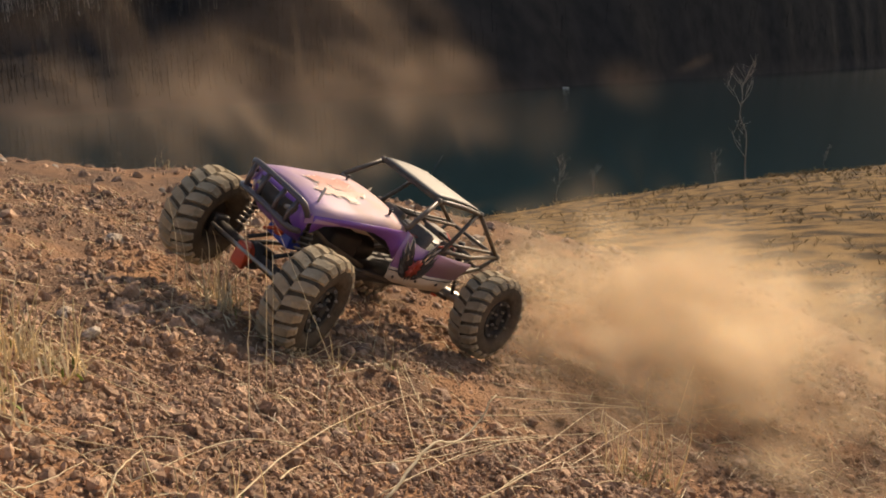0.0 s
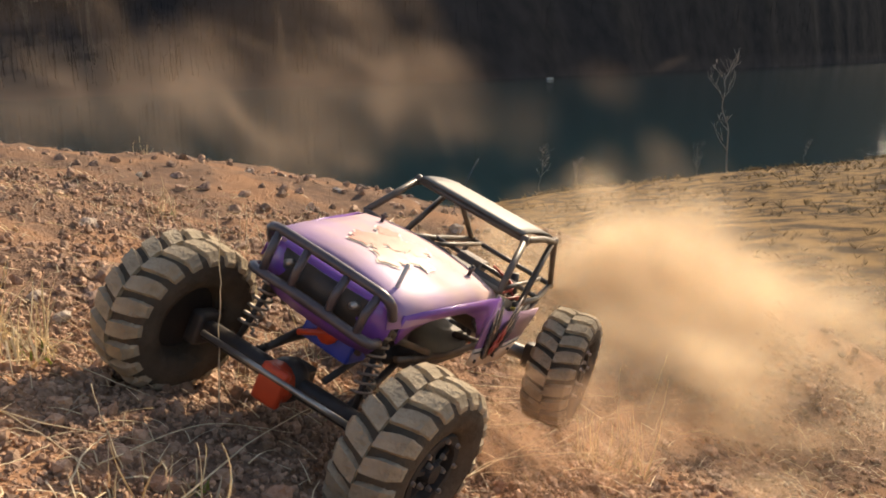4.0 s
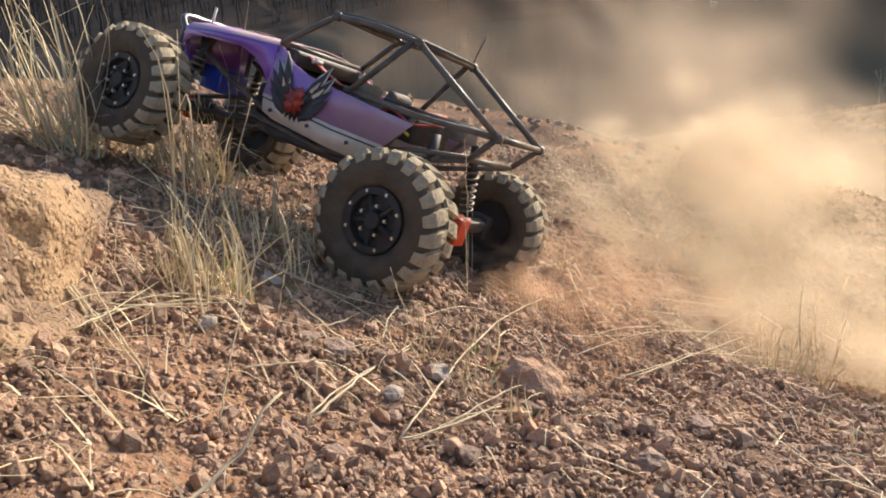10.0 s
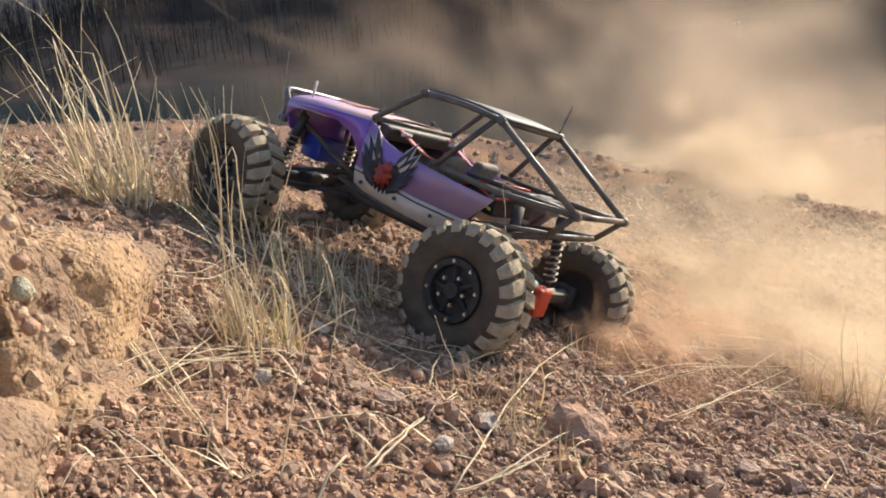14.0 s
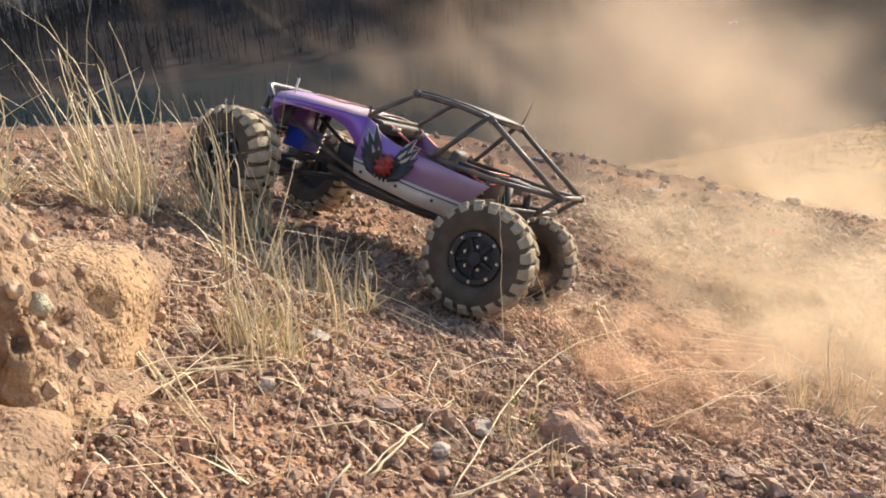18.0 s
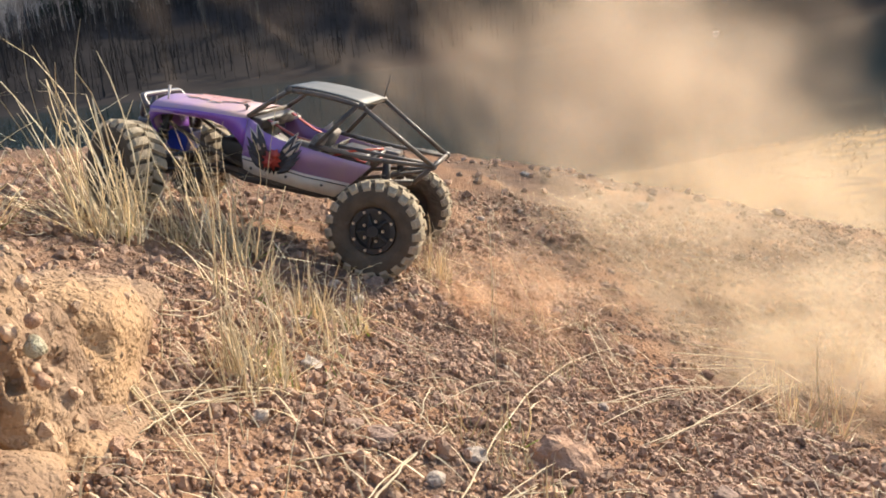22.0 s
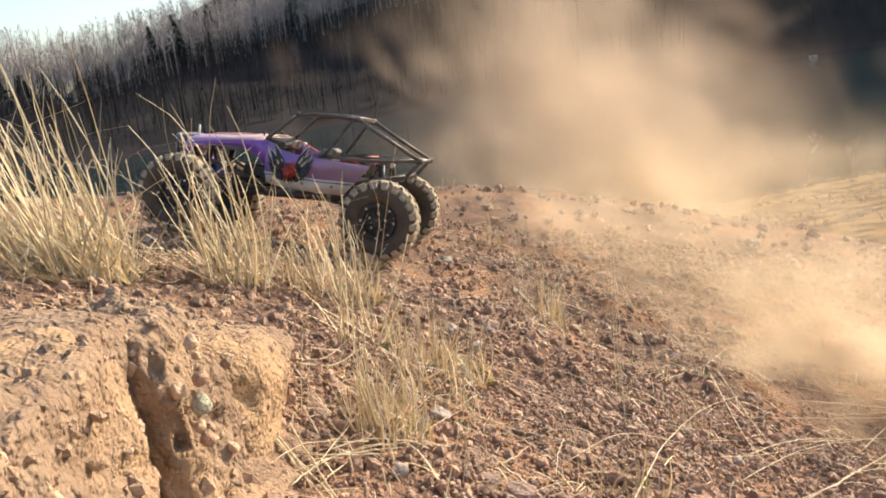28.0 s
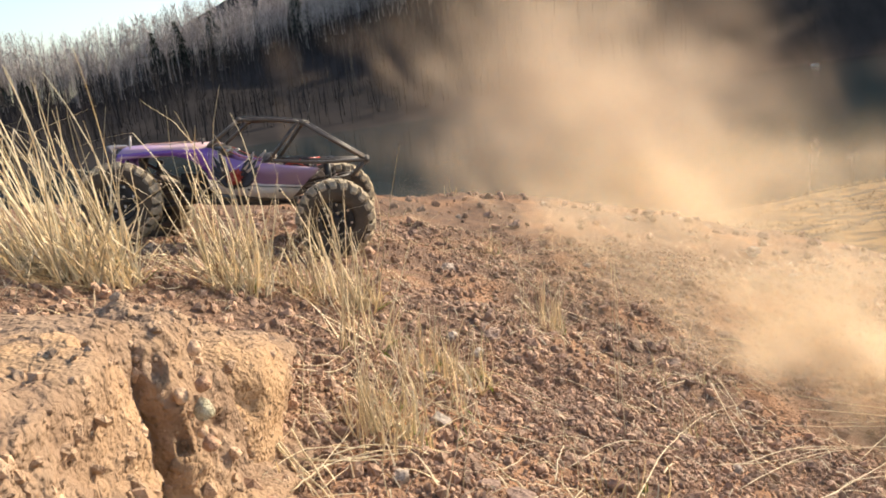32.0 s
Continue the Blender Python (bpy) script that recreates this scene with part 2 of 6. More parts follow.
M_RED = material("red_decal", (0.4, 0.05, 0.035), 0.45, second=(0.3, 0.04, 0.03), scale=40)
M_FLAME = material("flame_decal", (0.62, 0.2, 0.15), 0.45, second=(0.62, 0.32, 0.24), scale=60, coat=0.3)
M_WHITE = material("white_line", (0.75, 0.7, 0.64), 0.5, second=(0.6, 0.53, 0.46), scale=40)
M_BLACK = material("black_decal", (0.025, 0.022, 0.025), 0.5, second=(0.05, 0.04, 0.04), scale=30)
M_ROOF = material("roof_panel", (0.1, 0.1, 0.096), 0.55, second=(0.17, 0.155, 0.13), scale=26, spread=0.7)
M_TUBE = material("cage_tube", (0.05, 0.042, 0.038), 0.45, second=(0.16, 0.12, 0.085), scale=45, spread=0.4)
M_PLASTIC = material("black_plastic", (0.022, 0.02, 0.02), 0.55, second=(0.07, 0.052, 0.04), scale=40, spread=0.5)
M_TYRE = material("dusty_tyre", (0.14, 0.11, 0.08), 0.92, second=(0.07, 0.056, 0.043), scale=45, bump=0.4, spread=0.6)
M_LUG = material("dusty_lug", (0.5, 0.41, 0.29), 0.92, second=(0.3, 0.245, 0.17), scale=70, bump=0.5, spread=0.6)
M_RIM = material("black_rim", (0.018, 0.017, 0.018), 0.65, second=(0.04, 0.034, 0.028), scale=60)
M_STEEL = material("steel", (0.6, 0.58, 0.55), 0.3, 0.9, second=(0.4, 0.36, 0.32), scale=60)
M_SPRING = material("dusty_spring", (0.24, 0.21, 0.18), 0.5, 0.5, second=(0.34, 0.27, 0.2), scale=60)
M_SILVER = material("silver_tube", (0.45, 0.43, 0.4), 0.35, 0.8, second=(0.3, 0.26, 0.22), scale=60)
M_ORANGE = material("red_cover", (0.62, 0.07, 0.02), 0.4, second=(0.45, 0.05, 0.02), scale=40)
M_BLUE = material("blue_case", (0.03, 0.06, 0.4), 0.35, second=(0.02, 0.04, 0.25), scale=40)
M_YELLOW = material("yellow_wire", (0.6, 0.5, 0.05), 0.5)
# near-black because the far slope's shade is put into the colour
M_SHADED_WOODS = material("shaded_wooded_slope", (0.05, 0.043, 0.041), 1.0, second=(0.026, 0.024, 0.024), scale=0.12, bump=0.8, bump_scale=0.5)
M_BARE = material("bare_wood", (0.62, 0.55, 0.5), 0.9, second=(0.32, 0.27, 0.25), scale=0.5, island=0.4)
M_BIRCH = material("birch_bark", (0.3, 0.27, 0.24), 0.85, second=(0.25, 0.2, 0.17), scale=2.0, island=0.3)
M_NEEDLE = material("needles", (0.03, 0.045, 0.025), 0.8, second=(0.015, 0.025, 0.015), scale=0.8, island=0.4)
M_MEADOW = material("meadow_grass", (0.36, 0.25, 0.11), 0.85, second=(0.15, 0.095, 0.05), scale=1.2, island=0.45)
# darkened copy of the birch bark: hillside shade painted in for the far birches
M_SHADED_BIRCH = material("shaded_birch_bark", (0.11, 0.1, 0.095), 0.9, second=(0.06, 0.055, 0.05), scale=2.0, island=0.3)
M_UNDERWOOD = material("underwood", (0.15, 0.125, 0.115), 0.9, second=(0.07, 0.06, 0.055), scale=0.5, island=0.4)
M_HULL = material("white_hull", (0.7, 0.68, 0.63), 0.5, second=(0.5, 0.48, 0.44), scale=3)


def lake_material():
    m = bpy.data.materials.new("lake_water")
    m.use_nodes = True
    nt = m.node_tree
    b = nt.nodes["Principled BSDF"]
    b.inputs["Base Color"].default_value = (0.009, 0.027, 0.033, 1)
    b.inputs["Roughness"].default_value = 0.06
    co = nt.nodes.new("ShaderNodeTexCoord")
    sc = nt.nodes.new("ShaderNodeMapping")
    sc.inputs["Rotation"].default_value = (0, 0, radians(32))
    sc.inputs["Scale"].default_value = (0.5, 1.6, 1.0)
    nt.links.new(co.outputs["Object"], sc.inputs["Vector"])
    n = nt.nodes.new("ShaderNodeTexNoise")
    n.inputs["Scale"].default_value, n.inputs["Detail"].default_value = 1.1, 3.0
    nt.links.new(sc.outputs["Vector"], n.inputs["Vector"])
    bp = nt.nodes.new("ShaderNodeBump")
    bp.inputs["Strength"].default_value, bp.inputs["Distance"].default_value = 0.45, 0.08
    nt.links.new(n.outputs["Fac"], bp.inputs["Height"])
    nt.links.new(bp.outputs["Normal"], b.inputs["Normal"])
    return m


M_WATER = lake_material()


def dust_material(name, colour, thick):
    """Fine dust: soft flecks, thick in the middle and thin at the rim of each."""
    m = bpy.data.materials.new(name)
    m.use_nodes = True
    nt = m.node_tree
    nt.nodes.remove(nt.nodes["Principled BSDF"])
    out = nt.nodes["Material Output"]
    uv = nt.nodes.new("ShaderNodeUVMap")
    uv.uv_map = "fleck"
    length = nt.nodes.new("ShaderNodeVectorMath")
    length.operation = "LENGTH"
    nt.links.new(uv.outputs["UV"], length.inputs[0])
    fall = nt.nodes.new("ShaderNodeMapRange")
    fall.interpolation_type = "SMOOTHSTEP"
    fall.inputs["From Min"].default_value, fall.inputs["From Max"].default_value = 1.0, 0.0
    fall.inputs["To Min"].default_value, fall.inputs["To Max"].default_value = 0.0, thick
    nt.links.new(length.outputs["Value"], fall.inputs["Value"])
    dif = nt.nodes.new("ShaderNodeBsdfDiffuse")
    tra = nt.nodes.new("ShaderNodeBsdfTranslucent")
    dif.inputs["Color"].default_value = tra.inputs["Color"].default_value = (*colour, 1)
    half = nt.nodes.new("ShaderNodeMixShader")
    half.inputs[0].default_value = 0.6
    nt.links.new(dif.outputs[0], half.inputs[1])
    nt.links.new(tra.outputs[0], half.inputs[2])
    clear = nt.nodes.new("ShaderNodeBsdfTransparent")
    mix = nt.nodes.new("ShaderNodeMixShader")
    nt.links.new(fall.outputs["Result"], mix.inputs[0])
    nt.links.new(clear.outputs[0], mix.inputs[1])
    nt.links.new(half.outputs[0], mix.inputs[2])
    nt.links.new(mix.outputs[0], out.inputs["Surface"])
    return m


M_DUST = dust_material("dust", (0.8, 0.645, 0.45), 0.2)
M_DUST_THIN = dust_material("thin_dust", (0.76, 0.61, 0.43), 0.08)
M_DUST_MID = dust_material("hanging_dust", (0.68, 0.545, 0.41), 0.056)
M_DUST_FAINT = dust_material("faint_dust", (0.7, 0.53, 0.39), 0.033)
M_DUST_RED = dust_material("red_dust", (0.7, 0.46, 0.3), 0.12)


# ---- mesh helpers ----
def finish(bm, name, mat, smooth=True, slots=()):
    me = bpy.data.meshes.new(name)
    bm.normal_update()
    bm.to_mesh(me)
    bm.free()
    for m in (mat, *slots):
        me.materials.append(m)
    if smooth:
        me.polygons.foreach_set("use_smooth", [True] * len(me.polygons))
    return me


def part(name, bm, mat, parent, label="", smooth=True, at=None, slots=()):
    ob = new(name, finish(bm, name, mat, smooth, slots))
    ob.parent = parent
    if at is not None:
        ob.matrix_basis = at
    if label:
        tagged(ob, label)
    return ob


def raw_mesh(name, verts, faces, mat, smooth=True):
    me = bpy.data.meshes.new(name)
    me.from_pydata(verts, [], faces)
    me.materials.append(mat)
    if smooth:
        me.polygons.foreach_set("use_smooth", [True] * len(me.polygons))
    me.update()
    return me


def tube(bm, points, r, sides=8, r_end=None):
    """A round bar through the points, closed at both ends."""
    pts = [Vector(p) for p in points]
    rings = []
    up = Vector((0.123, 0.456, 0.88)).normalized()
    for i, p in enumerate(pts):
        way = (pts[min(i + 1, len(pts) - 1)] - pts[max(i - 1, 0)]).normalized()
        a = way.cross(up)
        if a.length < 0.1:
            a = way.cross(Vector((1, 0, 0)))
        a.normalize()
        b = way.cross(a)
        rad = r if r_end is None else r + (r_end - r) * i / (len(pts) - 1)
        rings.append([bm.verts.new(p + (a * math.cos(k * math.tau / sides) + b * math.sin(k * math.tau / sides)) * rad) for k in range(sides)])
    for u, v in zip(rings, rings[1:]):
        for k in range(sides):
            bm.faces.new((u[k], u[(k + 1) % sides], v[(k + 1) % sides], v[k]))
    bm.faces.new(rings[0][::-1])
    bm.faces.new(rings[-1])
    return bm


def curve_points(points, n=5):
    """Points of a smooth line through the given ones."""
    p = [Vector(q) for q in points]
    p = [2 * p[0] - p[1], *p, 2 * p[-1] - p[-2]]
    out = []
    for a, b, c, d in zip(p, p[1:], p[2:], p[3:]):
        for k in range(n):
            t = k / n
            out.append(0.5 * (2 * b + (c - a) * t + (2 * a - 5 * b + 4 * c - d) * t * t + (3 * b - a - 3 * c + d) * t ** 3))
    return out + [p[-2]]


def block(bm, centre, size, bevel=0.0, turn=None):
    """A box with rounded edges."""
    got = bmesh.ops.create_cube(bm, size=1.0)
    m = Matrix.Translation(centre) @ (turn or Matrix.Identity(4)) @ Matrix.Diagonal((*size, 1))
    bmesh.ops.transform(bm, matrix=m, verts=got["verts"])
    if bevel:
        edges = list({e for v in got["verts"] for e in v.link_edges})
        bmesh.ops.bevel(bm, geom=edges, offset=bevel, segments=2, affect="EDGES", profile=0.6)
    return bm


def disc(bm, centre, axis, r, depth, sides=16, r2=None):
    """A short cylinder or cone along an axis."""
    got = bmesh.ops.create_cone(bm, cap_ends=True, segments=sides, radius1=r, radius2=r if r2 is None else r2, depth=depth)
    m = Matrix.Translation(centre) @ Vector(axis).to_track_quat("Z", "Y").to_matrix().to_4x4()
    bmesh.ops.transform(bm, matrix=m, verts=got["verts"])
    return bm


def sheet(bm, rows, thick=0.0):
    """A skin through rows of points, with a thickness given by a second skin inside it."""
    grid = [[bm.verts.new(p) for p in row] for row in rows]
    for u, v in zip(grid, grid[1:]):
        for k in range(len(u) - 1):
            bm.faces.new((u[k], u[k + 1], v[k + 1], v[k]))
    if thick:
        bm.normal_update()
        bmesh.ops.solidify(bm, geom=list(bm.faces), thickness=thick)
    return bm


def plate(bm, outline, across, thick):
    """A flat plate with the outline's shape: across maps (u, v) to a point, thick is a vector."""
    t = Vector(thick)
    a = [bm.verts.new(across(u, v)) for u, v in outline]
    b = [bm.verts.new(across(u, v) + t) for u, v in outline]
    bm.faces.new(a)
    bm.faces.new(b[::-1])
    n = len(a)
    for k in range(n):
        bm.faces.new((a[(k + 1) % n], a[k], b[k], b[(k + 1) % n]))
    bmesh.ops.recalc_face_normals(bm, faces=list(bm.faces))
    return bm


def lump(r, rough=0.25, flat=(1, 1, 1), seed=0, level=2, sharp=1.0):
    """A worn stone: a ball cut and pushed about by noise."""
    bm = bmesh.new()
    bmesh.ops.create_icosphere(bm, subdivisions=level, radius=1.0)
    rnd = random.Random(seed)
    cuts = [(Vector((rnd.gauss(0, 1), rnd.gauss(0, 1), rnd.gauss(0, 1))).normalized(), rnd.uniform(0.55, 0.85)) for _ in range(int(7 * sharp))]
    for v in bm.verts:
        p = v.co.copy()
        for n, d in cuts:
            over = p.dot(n) - d
            if over > 0:
                p -= n * over
        p *= 1 + rough * noise.noise(v.co * 2.3 + Vector((seed * 3.1, 0, 0))) + 0.4 * rough * noise.noise(v.co * 6 + Vector((0, seed * 1.7, 0)))
        v.co = Vector((p.x * flat[0], p.y * flat[1], p.z * flat[2])) * r
    return bm


# ---- ground, lake and far hillside ----
LAKE_Z = -8.95
SLOPE = (0.050, -0.377, -0.201, 0.279, 0.091)
HUMPS = (
    (0.121, 0.019, 0.053, 0.269, 0.028, -0.045),
    (0.130, 0.083, 0.035, 0.019, -0.009, -0.020),
    (-0.013, 0.109, 0.159, -0.012, 0.184, 0.072),
    (0.122, 0.081, 0.088, 0.139, 0.263, 0.092),
    (0.086, 0.099, 0.180, 0.160, 0.080, 0.019),
    (0.016, 0.064, 0.162, 0.133, 0.034, 0.003),
)


def softplus(v, k):
    return np.log1p(np.exp(np.clip(v * k, -40, 40))) / k


def near_height(x, y):
    z = SLOPE[0] + SLOPE[1] * x + SLOPE[2] * y + SLOPE[3] * softplus(x - 1.2, 2.0) + SLOPE[4] * softplus(y - 2.0, 2.0)
    for row, cy in zip(HUMPS, np.arange(0.1, 3.4, 0.65)):
        for h, cx in zip(row, np.arange(-0.9, 2.2, 0.6)):
            z = z + h * np.exp(-((x - cx) ** 2 + (y - cy) ** 2) / (2 * 0.55 ** 2))
    f = np.clip((y - 1.6) / 0.9, 0, 1)
    return z + 0.035 * f * f * (3 - 2 * f)


def far_height(x, y):
    mound = 0.28 - 0.36 * np.maximum(x, -0.7) - 0.55 * softplus(y - 2.0, 1.2)
    bank = -4.4 + 0.058 * (x - 10.0) - 0.17 * (y - 25.0) - 0.7 * softplus(y - 25.0 - 0.05 * x, 0.5)
    bank = np.minimum(bank, 1.0 - 0.02 * np.abs(x))
    top = np.maximum(mound, bank)
    z = top + 0.12 * np.exp(-np.abs(mound - bank) / 0.25)
    return np.maximum(z, LAKE_Z - 4.0)


def height(x, y):
    x, y = np.asarray(x, float), np.asarray(y, float)
    d = np.sqrt(((x - 0.4) / 1.15) ** 2 + (y - 1.3) ** 2)
    w = np.clip((3.4 - d) / 1.4, 0, 1)
    w = w * w * (3 - 2 * w)
    return w * near_height(np.clip(x, -2.5, 4.5), np.clip(y, -1.5, 5.5)) + (1 - w) * far_height(x, y)


def lumpiness(x, y, d):
    """Clods and hollows of the loose slope, less of them far away."""
    p = Vector((x, y, 0.0))
    a = 0.02 * noise.noise(p * 5) + 0.012 * noise.noise(p * 14) + 0.006 * noise.noise(p * 37)
    b = 0.12 * noise.noise(p * 0.6) + 0.4 * noise.noise(p * 0.11)
    return a * math.exp(-d / 9.0) + b * (1 - math.exp(-max(d - 3.0, 0) / 14.0))


def surface(x, y):
    d = math.hypot(x - 0.4, y - 1.3)
    return float(height(x, y)) + lumpiness(x, y, d)


def ground_sheet():
    n = 330
    s = np.linspace(-1, 1, n)
    warp = np.sign(s) * (1.55 * np.abs(s) + 0.03 * (np.exp(11.6 * np.maximum(np.abs(s) - 0.02, 0)) - 1) * np.abs(s) ** 2)
    xs, ys = 0.45 + warp, 1.25 + warp
    gx, gy = np.meshgrid(xs, ys)
    gz = height(gx, gy)
    verts = []
    for j in range(n):
        for i in range(n):
            x, y = gx[j, i], gy[j, i]
            verts.append((x, y, gz[j, i] + lumpiness(x, y, math.hypot(x - 0.4, y - 1.3))))
    faces = [(j * n + i, j * n + i + 1, (j + 1) * n + i + 1, (j + 1) * n + i) for j in range(n - 1) for i in range(n - 1)]
    me = raw_mesh("ground", verts, faces, M_GROUND)
    tagged(new("ground", me), "loose reddish gravel slope running out into dry grassland", "ground", kind="structure")


ground_sheet()


def lake():
    bm = bmesh.new()
    bmesh.ops.create_grid(bm, x_segments=40, y_segments=40, size=1500)
    ob = new("water", finish(bm, "water", M_WATER))
    ob.location = (0, 1525, LAKE_Z)
    tagged(ob, "dark rippled quarry lake below the slope", "lake", kind="structure")


lake()

SHORE = Vector((0.842, 0.539, 0.0))     # along the far shore
INLAND = Vector((-0.539, 0.842, 0.0))   # away from the water
SHORE_START = Vector((0.0, 160.0, 0.0))


def crest_height(s):
    return float(np.interp(s, (-400, -70, -56, -34, -5, 32, 65, 95, 150, 400, 800), (1.0, 2.5, 2.6, 7.2, 12.5, 21.5, 48.0, 75.0, 95.0, 200.0, 280.0)))


def hill_point(s, u):
    """A point of the far hillside: s metres along the shore, u metres inland."""
    f = min(max(u / 58.0, 0.0), 1.0)
    rise = f ** 0.85 if u >= 0 else 0.0
    z = LAKE_Z - 0.6 + (crest_height(s) - LAKE_Z) * rise + max(u - 58, 0) * -0.05
    z += 1.2 * noise.noise(Vector((s, u, 0)) * 0.05) * min(max(u, 0) / 10, 1)
    p = SHORE_START + SHORE * s + INLAND * (u + 3.0 * noise.noise(Vector((s * 0.03, 0, 5))))
    return Vector((p.x, p.y, z))


def hillside():
    ss = [-420 + 2.0 * i for i in range(618)]
    us = [-6, 0, 1.5, 4, 8, 13, 18, 23, 28, 33, 38, 43, 48, 53, 58, 70, 95, 160, 320, 900]
    verts = [hill_point(s, u) for s in ss for u in us]
    n = len(us)
    faces = [(i * n + k, i * n + k + 1, (i + 1) * n + k + 1, (i + 1) * n + k) for i in range(len(ss) - 1) for k in range(n - 1)]
    tagged(new("backdrop", raw_mesh("backdrop", verts, faces, M_SHADED_WOODS)), "steep wooded hillside across the lake, shade painted into its dark colour", "hillside", kind="structure")


hillside()


# ---- the crawler ----
def tyre_mesh():
    """A fat tyre with rounded shoulders; the lugs are meshes of their own."""
    bm = bmesh.new()
    profile = [(0.0325, -0.019), (0.037, -0.025), (0.047, -0.0285), (0.057, -0.0275), (0.0635, -0.024), (0.0655, -0.016), (0.0660, 0.0), (0.0655, 0.016),
               (0.0635, 0.024), (0.057, 0.0275), (0.047, 0.0285), (0.037, 0.025), (0.0325, 0.019), (0.030, 0.0)]
    n = 40
    rings = [[bm.verts.new((r * math.cos(a), w, r * math.sin(a))) for r, w in profile] for a in (k * math.tau / n for k in range(n))]
    for k in range(n):
        u, v = rings[k], rings[(k + 1) % n]
        for j in range(len(profile)):
            bm.faces.new((u[j], u[(j + 1) % len(profile)], v[(j + 1) % len(profile)], v[j]))
    bmesh.ops.recalc_face_normals(bm, faces=list(bm.faces))
    return bm


def lug_mesh(side):
    """One tread block, angled like a paddle from the middle over the shoulder."""
    bm = bmesh.new()
    rows = []
    for w, r, skew, half, top in ((0.0005, 0.0655, 0.0, 0.0068, 0.0042), (0.012, 0.0655, 0.004, 0.0078, 0.0048), (0.0225, 0.0635, 0.0065, 0.0074, 0.0048), (0.0282, 0.0585, 0.0075, 0.0050, 0.0028)):
        y = w * side
        rows.append([(r - 0.002, y, skew - half), (r + top, y, skew - half * 0.85), (r + top, y, skew + half * 0.85), (r - 0.002, y, skew + half)])
    grid = [[bm.verts.new(p) for p in row] for row in rows]
    for u, v in zip(grid, grid[1:]):
        for k in range(4):
            bm.faces.new((u[k], u[(k + 1) % 4], v[(k + 1) % 4], v[k]))
    bm.faces.new(grid[0])
    bm.faces.new(grid[-1][::-1])
    bmesh.ops.recalc_face_normals(bm, faces=list(bm.faces))
    return bm


def make_wheel(name, car, side):
    """An axle end's wheel: tyre, tread lugs, beadlock rim and bolts. The rim's face points to side."""
    wheel = new(name, None)
    wheel.parent = car
    tyre = part("tyre", tyre_mesh(), M_TYRE, wheel, "dusty black rubber tyre")
    lugs = {s: finish(lug_mesh(s), "lug", M_LUG, False) for s in (1, -1)}
    for k in range(21):
        for s in (1, -1):
            lug = new("lug", lugs[s])
            lug.parent = wheel
            lug.matrix_basis = pose(0, 0, 0, 0, (k + (0.5 if s > 0 else 0)) * 360 / 21, 0)
    bm = bmesh.new()
    disc(bm, (0, side * 0.004, 0), (0, side, 0), 0.0305, 0.022, 28)
    n = 32
    for r_in, r_out, y0, y1 in ((0.0245, 0.0335, 0.0195, 0.0235),):
        ring = [[bm.verts.new((r * math.cos(k * math.tau / n), side * y, r * math.sin(k * math.tau / n))) for r, y in ((r_out, y0), (r_out - 0.0015, y1), (r_in + 0.001, y1), (r_in, y0 - 0.006))] for k in range(n)]
        for k in range(n):
            for j in range(3):
                bm.faces.new((ring[k][j], ring[k][j + 1], ring[(k + 1) % n][j + 1], ring[(k + 1) % n][j]))
    bmesh.ops.recalc_face_normals(bm, faces=list(bm.faces))
    part("rim", bm, M_RIM, wheel, "black beadlock rim", False)
    bm = bmesh.new()
    for k in range(5):
        a = k * math.tau / 5
        tube(bm, [(0.006 * math.cos(a), side * 0.019, 0.006 * math.sin(a)), (0.0255 * math.cos(a), side * 0.0165, 0.0255 * math.sin(a))], 0.003, 6)
    disc(bm, (0, side * 0.02, 0), (0, side, 0), 0.011, 0.01, 14, 0.008)
    part("spokes", bm, M_RIM, wheel, "black star-shaped wheel centre", False)
    bolt = bmesh.new()
    disc(bolt, (0, 0, 0), (0, side, 0), 0.0025, 0.004, 8, 0.0017)
    bolt = finish(bolt, "bolt", M_STEEL, False)
    for k in range(8):
        a = (k + 0.5) * math.tau / 8
        b = new("bolt", bolt)
        b.parent = wheel
        b.matrix_basis = pose(0.0288 * math.cos(a), side * 0.0242, 0.0288 * math.sin(a))
    for k in range(5):
        a = (k + 0.5) * math.tau / 5
        b = new("bolt", bolt)
        b.parent = wheel
        b.matrix_basis = pose(0.0145 * math.cos(a), side * 0.0235, 0.0145 * math.sin(a))
    return wheel


HOOD = [  # x, half width, height of the middle, height of the edge
    (0.208, 0.060, 0.108, 0.100), (0.200, 0.070, 0.117, 0.107), (0.165, 0.073, 0.122, 0.112), (0.120, 0.076, 0.126, 0.116),
    (0.080, 0.079, 0.129, 0.120), (0.042, 0.083, 0.132, 0.123)]


def hood_height(x, y):
    xs = [-h[0] for h in HOOD]
    w, zm, ze = (float(np.interp(-x, xs, [h[k] for h in HOOD])) for k in (1, 2, 3))
    f = min(abs(y) / w, 1.0)
    return zm + (ze - zm) * f ** 2.2


def panel_point(x, z, out=0.0, side=1):
    """A point on the flank of the body: it leans in a little towards the roof and towards the tail."""
    y = 0.0885 - 0.10 * abs(z - 0.075) - 0.06 * max(-x - 0.06, 0) - 0.05 * max(x - 0.06, 0)
    return Vector((x, side * (y + out), z))


def flank_panel(bm, outline, out, thick, side):
    return plate(bm, outline, lambda u, v: panel_point(u, v, out, side), (0, -side * thick, 0))


